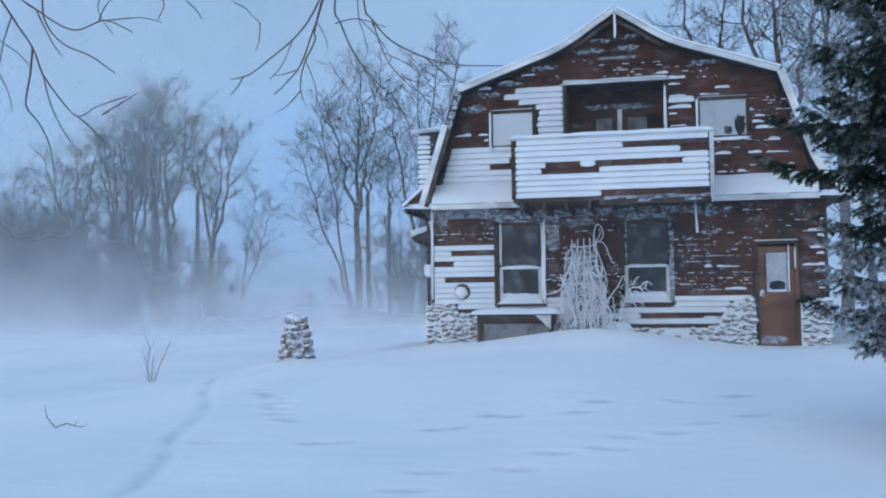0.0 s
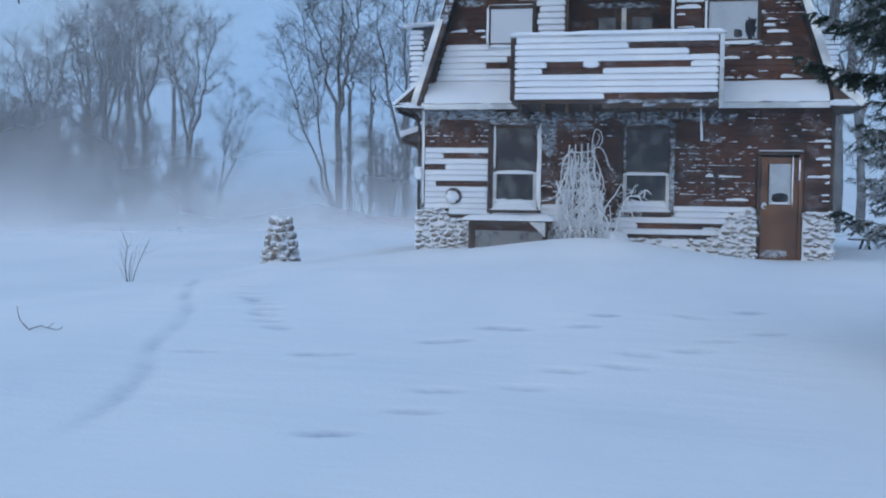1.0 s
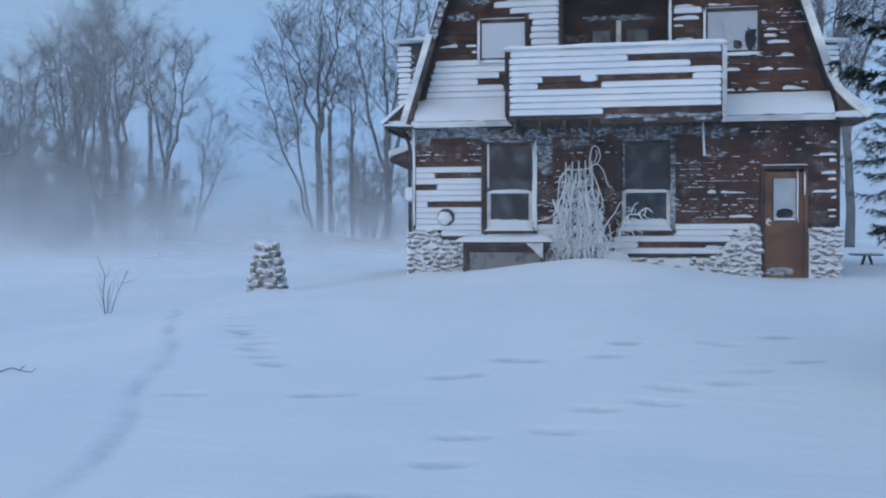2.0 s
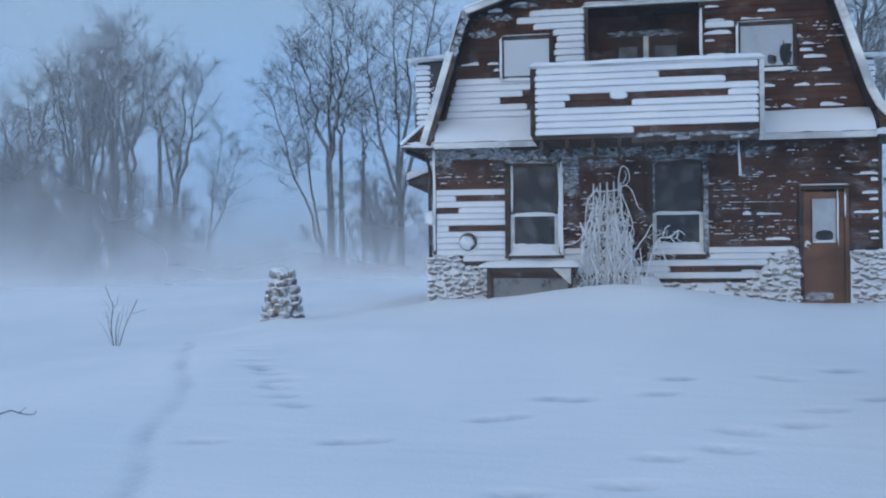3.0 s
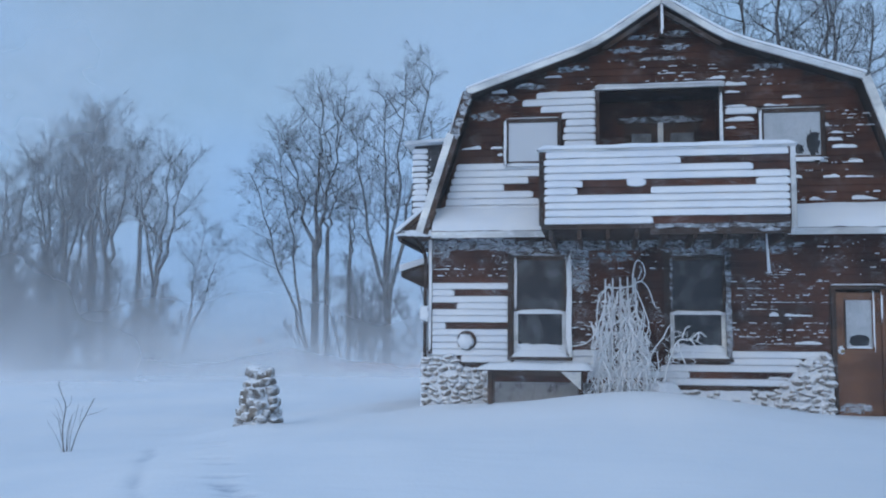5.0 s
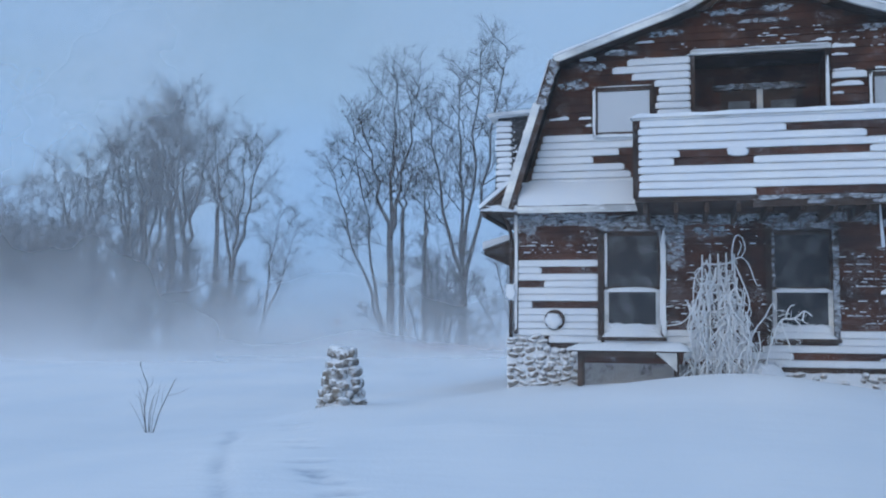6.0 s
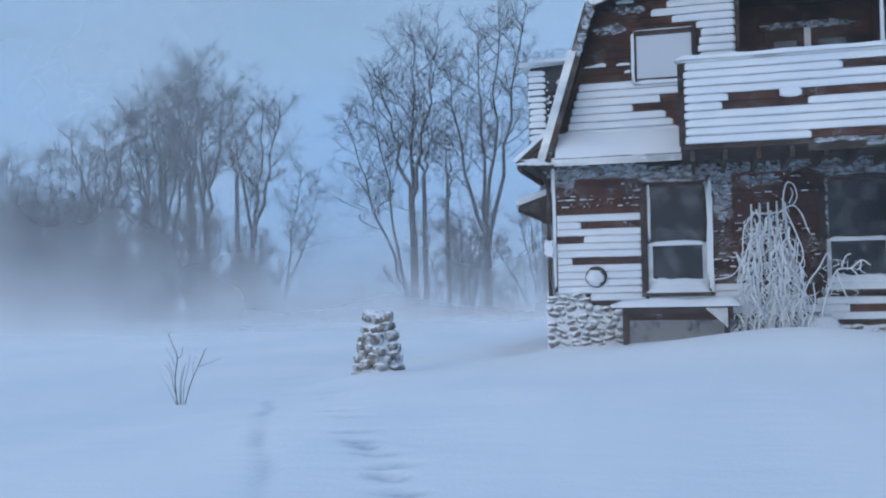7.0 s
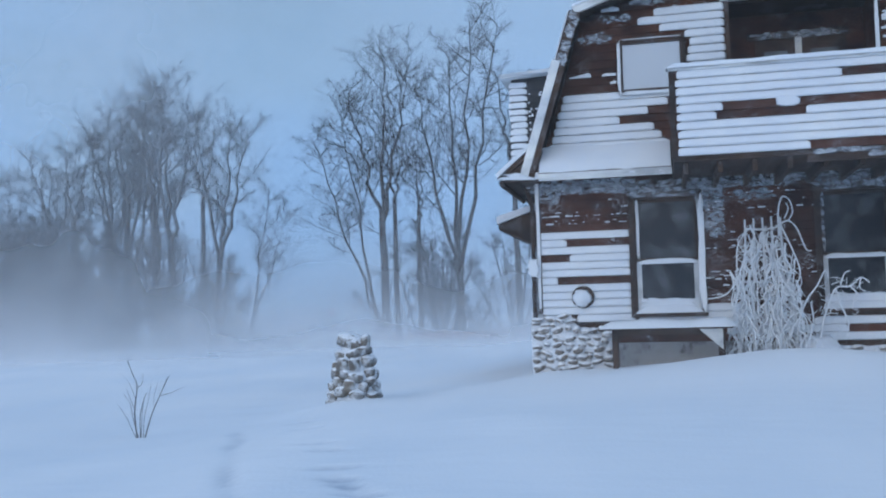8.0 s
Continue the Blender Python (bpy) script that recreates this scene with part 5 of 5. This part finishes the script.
mound("snow_mound", 3.98, -0.2, 0.1, 0.36, 0.2, 0.4, 2.5, "heap of windblown snow piled beside the vine")

# ---- bench beside the wall ----
bench = thing("bench", (1.85, -0.55, 0), "plank bench against the wall with a thick snow top", "bench")


def bpart(name, dims, material, label="", bevel=0.006):
    x0, x1, y0, y1, z0, z1 = dims
    return part(name, boxed(x0 - 1.85, x1 - 1.85, y0 + 0.55, y1 + 0.55, z0, z1, bevel=bevel), material, bench, label)


bpart("seat_board", (0.95, 2.78, -0.78, -0.32, 0.625, 0.66), DARKWOOD)
part("snow_top", snow_roll(-0.96, 0.99, -0.285, 0.25, 0.645, 0.15, 4.5), SNOW, bench, "", True)
for x in (1.1, 2.62):
    bpart("leg", (x - 0.04, x + 0.04, -0.74, -0.66, -0.25, 0.628), DARKWOOD)
    bpart("leg", (x - 0.04, x + 0.04, -0.42, -0.34, -0.25, 0.628), DARKWOOD)
bpart("apron", (1.14, 2.58, -0.73, -0.70, 0.54, 0.628), DARKWOOD)
part("corner_brace", prism(bmesh.new(), [(0.45, 0.62), (0.78, 0.62), (0.78, 0.32)], -0.21, -0.185), TRIM, bench, "snow-covered corner brace")

# ---- round wall plate ----
plate = thing("wall_disc", (0.6, -0.02, 1.14), "round dark-rimmed disc on the wall nearly filled with snow", "wall ornament")
bm = bmesh.new()
bmesh.ops.create_cone(bm, cap_ends=True, segments=32, radius1=0.175, radius2=0.165, depth=0.05, matrix=Matrix.Rotation(radians(90), 4, 'X') @ Matrix.Translation((0, 0, 0.02)))
part("rim", bm, DARKWOOD, plate)
part("snow_fill", blotch(-0.015, -0.012, 0.3, 0.27, -0.046, 6.6, SNOW, 0.05, 1.0, 0.3), SNOW, plate, "", True)

# ---- the stone pier in the yard ----
pier = thing("stone_pier", (-2.39, -2.35, ground_height(-2.39, -2.35) - 0.12), "tapering fieldstone pier with snow in its joints", "stone pier")
pier.scale = (0.93, 0.93, 1.0)
bm = bmesh.new()
bmesh.ops.create_cone(bm, cap_ends=True, segments=20, radius1=0.35, radius2=0.19, depth=0.93, matrix=Matrix.Translation((0, 0, 0.4)))
part("snowy_core", bm, SNOW, pier, "", True)
pr = random.Random(19)
z = 0.02
while z < 0.66:
    h = pr.uniform(0.12, 0.19)
    r = 0.40 - 0.21 * z / 0.95
    a = pr.uniform(0, 1)
    end = a + 2 * math.pi - 0.12
    while a < end:
        w = pr.uniform(0.11, 0.22)
        put_stone(pier, PIERS, (r * 0.9 * math.cos(a), r * 0.9 * math.sin(a), z + pr.uniform(-0.03, 0.06)), (0.18, w * 1.15, h * pr.uniform(0.9, 1.35)), pr, a)
        a += w / r * pr.uniform(1.1, 1.45)
    z += h * 0.97
for x, y, zz, s in ((0.06, -0.03, 0.74, (0.44, 0.4, 0.17)), (-0.16, -0.1, 0.73, (0.2, 0.24, 0.13)), (-0.03, 0.0, 0.91, (0.46, 0.42, 0.23)), (0.2, -0.05, 0.92, (0.14, 0.26, 0.18))):
    put_stone(pier, PIERS, (x, y, zz), s, pr, pr.uniform(-0.2, 0.2), "cap_stone")

# ---- shrub and fallen twig ----
SHRUBWOOD = bark_material("shrub_bark", (0.06, 0.05, 0.045), (0.11, 0.09, 0.08), 0.15)
shrub = thing("bare_shrub", (-4.82, -3.8, ground_height(-4.82, -3.8) + 0.02), "sparse leafless shrub poking out of the snow", "shrub")
shrub.scale = (0.85, 0.85, 0.85)
for pts, r in (([(-0.05, 0, -0.1), (-0.1, 0, 0.35), (-0.06, 0, 0.75), (-0.14, 0, 0.95), (-0.22, 0, 1.15)], 0.016),
               ([(-0.06, 0, 0.72), (0.03, 0, 0.8), (0.04, 0, 0.95)], 0.007),
               ([(0.05, 0, -0.1), (0.15, 0.05, 0.3), (0.3, 0.05, 0.62), (0.4, 0.1, 0.88)], 0.014),
               ([(0.3, 0.05, 0.6), (0.5, 0.1, 0.66), (0.68, 0.1, 0.74)], 0.006),
               ([(0.0, 0, -0.1), (0.02, -0.05, 0.3), (0.1, -0.05, 0.6), (0.16, -0.05, 0.66)], 0.01),
               ([(-0.02, 0, -0.1), (-0.14, 0.03, 0.25), (-0.2, 0.03, 0.5), (-0.3, 0.03, 0.62)], 0.009),
               ([(-0.1, 0, 0.4), (-0.2, 0, 0.62), (-0.24, 0, 0.72)], 0.006),
               ([(0.0, 0, -0.1), (-0.03, 0.1, 0.35), (0.0, 0.1, 0.52)], 0.008),
               ([(-0.22, 0, 1.1), (-0.18, 0, 1.22)], 0.01),
               ([(0.04, 0, -0.1), (0.12, -0.1, 0.3), (0.2, -0.12, 0.55), (0.24, -0.12, 0.8)], 0.007),
               ([(-0.04, 0, -0.1), (-0.2, -0.08, 0.3), (-0.34, -0.1, 0.5)], 0.006),
               ([(0.2, 0.05, 0.42), (0.2, 0.05, 0.62), (0.26, 0.05, 0.78)], 0.005),
               ([(-0.08, 0, 0.55), (-0.2, 0.04, 0.78), (-0.3, 0.04, 0.9)], 0.005),
               ([(0.34, 0.06, 0.7), (0.46, 0.06, 0.92)], 0.005)):
    st = Tubes()
    curl(pts, r * 0.75, st, 5, 5, 0.4)
    mesh_part("branch", st.mesh("branch", SHRUBWOOD), shrub)
gz = ground_height(-2.15, -10.7)
twig = thing("fallen_twig", (-2.15, -10.7, gz), "thin dead twig lying on the snow", "twig")
for pts, r in (([(-0.12, 0, 0.0), (0.02, 0.02, 0.05), (0.12, 0, 0.035), (0.26, 0.0, 0.02), (0.31, 0, 0.06)], 0.007), ([(-0.12, 0, 0.02), (-0.22, 0, 0.12), (-0.27, 0.02, 0.27)], 0.007), ([(0.12, 0, 0.03), (0.2, 0, 0.09)], 0.005)):
    st = Tubes()
    curl(pts, r, st, 5, 5, 0.4)
    mesh_part("branch", st.mesh("branch", SHRUBWOOD), twig)


# ---- spruces ----
def needle_material(name, bare):
    """Dark needles; snow sticks where the patches run above bare."""
    k = Mat(name, (0.03, 0.045, 0.035), 0.6, 0.3)
    c = k.mix(k.span(k.noise(3, 3), 0.35, 0.7), (0.022, 0.036, 0.03), (0.05, 0.07, 0.05))
    lying = k.mul(k.span(k.noise(3.0, 3), bare - 0.03, bare + 0.15), k.span(k.noise(16.0, 3), 0.36, 0.58))
    k.color(k.mix(k.mul(lying, 0.75), c, (0.72, 0.76, 0.82)))
    return k.m


NEEDLES = needle_material("spruce_needles", 0.54)
SNOWY_NEEDLES = needle_material("snow_laden_needles", 0.38)


def needles(tubes, a, b, rng, count, length):
    """Needles all round a twig from a to b, and a snow-laden spine."""
    axis = (b - a)
    d = axis.normalized()
    for _ in range(count):
        p = a + axis * rng.uniform(0.0, 1.0)
        side = d.orthogonal().normalized()
        side.rotate(Matrix.Rotation(rng.uniform(0, 6.283), 3, d))
        tip = p + (side * 0.85 + d * 0.75).normalized() * length * rng.uniform(0.7, 1.1)
        w = d.cross(side).normalized() * length * 0.16
        n = len(tubes.v)
        tubes.v += [tuple(p - w), tuple(p + w), tuple(tip)]
        tubes.f.append((n, n + 1, n + 2))


def spruce(name, at, height, reach, seed, fine, label, first=0.35, whorl=0.3, needle=0.05, dense=1.0, share=None):
    rng = random.Random(seed)
    tree = thing(name, at, label, "tree")
    trunk = Tubes()
    trunk.add([Vector((0, 0, -0.4)), Vector((0.02, 0, height * 0.4)), Vector((0, 0.02, height * 0.75)), Vector((0, 0, height))], [height * 0.012, height * 0.010, height * 0.006, 0.008], 8)
    mesh_part("trunk", trunk.mesh("trunk", SPRUCEBARK), tree)
    z = first
    while z < height * 0.99:
        frac = z / height
        count = rng.randint(5, 7)
        base = rng.uniform(0, 6.28)
        for i in range(count):
            a = base + i * 6.283 / count + rng.uniform(-0.25, 0.25)
            if share and not share(a):
                continue
            L = reach * (1 - frac) ** 0.8 * rng.uniform(0.72, 1.08) * ((0.66 if z < 1.9 else 1.0) if height < 8 else 0.74 if z < 1.9 else 0.72 if z < 2.95 else 1.15 if z < 4.1 else 1.0) + 0.08
            bough = Tubes()
            out = Vector((math.cos(a), math.sin(a), 0))
            cross = Vector((-out.y, out.x, 0))
            droop = 0.30 * (1 - frac) + 0.05
            pts = [Vector((0, 0, z))]
            n = 8
            for j in range(1, n + 1):
                u = j / n
                pts.append(Vector((0, 0, z)) + out * L * u + Vector((0, 0, L * (-droop * math.sin(u * 2.0) + 0.16 * u * u))) + cross * L * 0.05 * math.sin(u * 3 + a))
            bough.add(pts, [0.012 * height / 8 * (1 - 0.85 * j / n) + 0.003 for j in range(n + 1)], 4)
            twigs = max(6, int(L / fine))
            for k in range(twigs):
                u = 0.14 + 0.86 * (k + rng.random()) / twigs
                jn = min(n - 1, int(u * n))
                p = pts[jn].lerp(pts[jn + 1], u * n - jn)
                for s in (-1, 1):
                    tl = (0.34 * L * (1.05 - u) + 0.10 * min(1, L)) * rng.uniform(0.6, 1.15)
                    go = (out * 0.75 + cross * s * rng.uniform(0.5, 1.0) + Vector((0, 0, rng.uniform(-0.5, 0.0)))).normalized()
                    q = p + go * tl + Vector((0, 0, -0.16 * tl))
                    m = p.lerp(q, 0.5) + Vector((0, 0, 0.05 * tl))
                    bough.add([p, m, q], [0.007, 0.006, 0.004], 3)
                    c = max(8, int(tl * 130 * dense))
                    needles(bough, p, m, rng, c // 2, needle)
                    needles(bough, m, q, rng, c // 2, needle)
                    if rng.random() < 0.7:
                        h = m + (go * 0.3 + Vector((0, 0, -1))).normalized() * tl * 0.35
                        needles(bough, m, h, rng, c // 3, needle)
            mesh_part("bough", bough.mesh("bough", SNOWY_NEEDLES if z < 2.3 else NEEDLES, False), tree)
        z += whorl * (1 - 0.45 * frac) * rng.uniform(0.85, 1.15)
    return tree


spruce("spruce_tree", (7.85, -10.95, ground_height(7.85, -10.95) - 0.1), 8.5, 2.45, 12, 0.075, "large dark spruce beside the path with frosted drooping boughs", 1.5, 0.28, 0.06, 1.6)
spruce("spruce_tree", (10.75, 4.8, ground_height(10.75, 4.8)), 7.5, 1.8, 8, 0.14, "slender spruce with thin snow-dusted boughs behind the house", 1.1, 0.42, 0.065, 0.75)

# ---- picnic table beyond the corner ----
tz = ground_height(9.95, 5.0)
table = thing("picnic_table", (9.95, 5.0, tz), "low snow-dusted picnic table half buried in the drift", "picnic table")
part("tabletop", boxed(-0.35, 0.3, -0.3, 0.3, 0.22, 0.25, bevel=0.006), DARKWOOD, table)
part("snow_top", snow_roll(-0.34, 0.29, -0.28, 0.28, 0.249, 0.03, 1.5), SNOW, table, "", True)
for s in (-1, 1):
    part("leg", prism(bmesh.new(), [(0.02 * s, 0.22), (0.07 * s, 0.22), (0.2 * s, -0.2), (0.15 * s, -0.2)], -0.05, 0.03), DARKWOOD, table)

# ---- marker stake and safety fence in the drift ----
ORANGE = Mat("faded_orange_plastic", (0.55, 0.16, 0.08), 0.6, 0.3)
ORANGE.color(ORANGE.mix(ORANGE.span(ORANGE.noise(8, 3), 0.3, 0.7), (0.5, 0.13, 0.07), (0.62, 0.25, 0.14)))
stake = thing("marker_stake", (-13.0, 27, ground_height(-13.0, 27)), "thin stake with an orange tag standing in the snow", "stake")
st = Tubes()
st.add([Vector((0, 0, -0.3)), Vector((0.02, 0, 1.4))], [0.025, 0.025], 6)
mesh_part("pole", st.mesh("pole", BARK), stake)
part("tag", boxed(-0.1, 0.14, -0.03, 0.03, 1.25, 1.5, bevel=0.01), ORANGE.m, stake, "orange tag")
fence = thing("snow_fence", (-7, 28.5, ground_height(-7, 28.5) - 0.45), "orange mesh snow fence blurred by drifting snow", "fence")
for i in range(9):
    part("post", boxed(-5 + i * 1.25, -4.95 + i * 1.25, -0.02, 0.02, -0.3, 0.85), BARK, fence)
for j in range(5):
    part("strip", boxed(-5.0, 5.05, -0.026, -0.022, 0.08 + j * 0.15, 0.17 + j * 0.15), ORANGE.m, fence, "orange plastic strip")

# ---- the branches that hang over the path ----
over = thing("overhanging_tree", (2.2, -23.6, ground_height(2.2, -23.6)), "bare tree whose thin twigs hang over the path", "tree")
OB = Vector((2.2, -23.6, ground_height(2.2, -23.6)))
st = Tubes()
limb = [OB + Vector((0, 0, -0.4)), OB + Vector((0.05, 0, 1.5)), OB + Vector((0.1, 0.1, 3.2)), OB + Vector((0.1, 0.1, 5.0))]
st.add([p - OB for p in limb], [0.13, 0.11, 0.09, 0.05], 9)
mesh_part("trunk", st.mesh("trunk", BARK), over)
RIGHT, UP, AHEAD = Vector((0.976, 0.216, 0.012)), Vector((-0.001, -0.052, 0.998)), Vector((-0.216, 0.975, 0.052))
HANG = Vector((4.354, -18.87, 1.07))


def hang(a, b, deep=0.0):
    """A point in the curtain of twigs: a to the side and b up from its middle, in metres."""
    return HANG + (RIGHT * a + UP * b + AHEAD * deep) * 1.67


for limb_to in ((-0.72, 0.62), (-0.12, 0.60)):
    st = Tubes()
    q = hang(*limb_to)
    curl([Vector((0.1, 0.1, 2.9)), Vector((0.6, 1.2, 3.0)), (q - OB) * 0.55 + Vector((0, 0, 1.35)), (q - OB) + Vector((0, -0.1, 0.35)), q - OB], 0.03, st, 6, 6, 0.12)
    mesh_part("limb", st.mesh("limb", BARK), over)
HANGING = (
    "-720,620 -700,480 -634,364 -604,316 -591,277 -565,238 -539,212 -509,225 -461,238",
    "-591,277 -580,225 -556,178 -530,155", "-604,316 -612,277 -624,234 -606,208 -591,174 -587,130", "-634,364 -651,329 -668,286 -700,260",
    "-700,520 -595,420 -582,355 -556,320 -513,299 -478,273", "-700,500 -625,398 -595,372 -539,338 -491,351 -451,333", "-640,560 -509,415 -500,364 -478,329",
    "-539,212 -500,174 -470,139", "-500,213 -444,243", "-595,372 -570,318 -556,300", "-660,420 -672,350 -660,310",
    "-200,560 -392,415 -405,372 -415,351", "-180,560 -366,415 -357,364 -351,355", "-160,560 -300,405 -288,372 -266,348",
    "-120,600 -170,430 -193,368 -219,329 -254,295 -284,269 -310,262", "-120,600 -180,381 -193,338 -210,286 -232,256 -248,239",
    "-120,600 -185,364 -188,329 -204,290 -210,256 -206,232", "-120,600 -158,398 -150,355 -128,303 -102,269 -72,239 -59,226",
    "-120,600 -115,398 -102,364 -72,329 -20,303 32,291 101,288", "-102,364 -89,320 -72,286 -38,252 -12,239", "-120,600 -124,390 -117,346 -110,320",
    "-158,355 -124,364 -80,351", "-72,239 -50,200 -45,170", "-20,303 20,270 42,262")
hr = random.Random(3)
for k, line in enumerate(HANGING):
    st = Tubes()
    pts = [tuple(float(v) / 1000 for v in p.split(",")) for p in line.split()]
    curl([hang(a, b, 0.05 * math.sin(a * 6 + b * 4)) - OB for a, b in pts], 0.003 if len(pts) > 5 else 0.002, st, 5, 4, 0.45)
    mesh_part("twig", st.mesh("twig", SHRUBWOOD), over)
    for (a, b), (c, d) in zip(pts[1:], pts[2:]):
        if hr.random() < 0.4 and b > 0.24:
            st = Tubes()
            f = hr.random()
            p, q = a + (c - a) * f, b + (d - b) * f
            ang = math.atan2(d - b, c - a) + hr.choice((-1, 1)) * hr.uniform(0.4, 0.9)
            reach = hr.uniform(0.02, 0.05)
            e = (p + math.cos(ang) * reach, q + math.sin(ang) * reach)
            g = (e[0] + math.cos(ang - 0.3) * reach * 0.7, e[1] + math.sin(ang - 0.3) * reach * 0.7)
            curl([hang(u, v, 0.05 * math.sin(u * 6 + v * 4)) - OB for u, v in ((p, q), e, g)], 0.0017, st, 4, 3, 0.5)
            mesh_part("twig", st.mesh("twig", SHRUBWOOD), over)
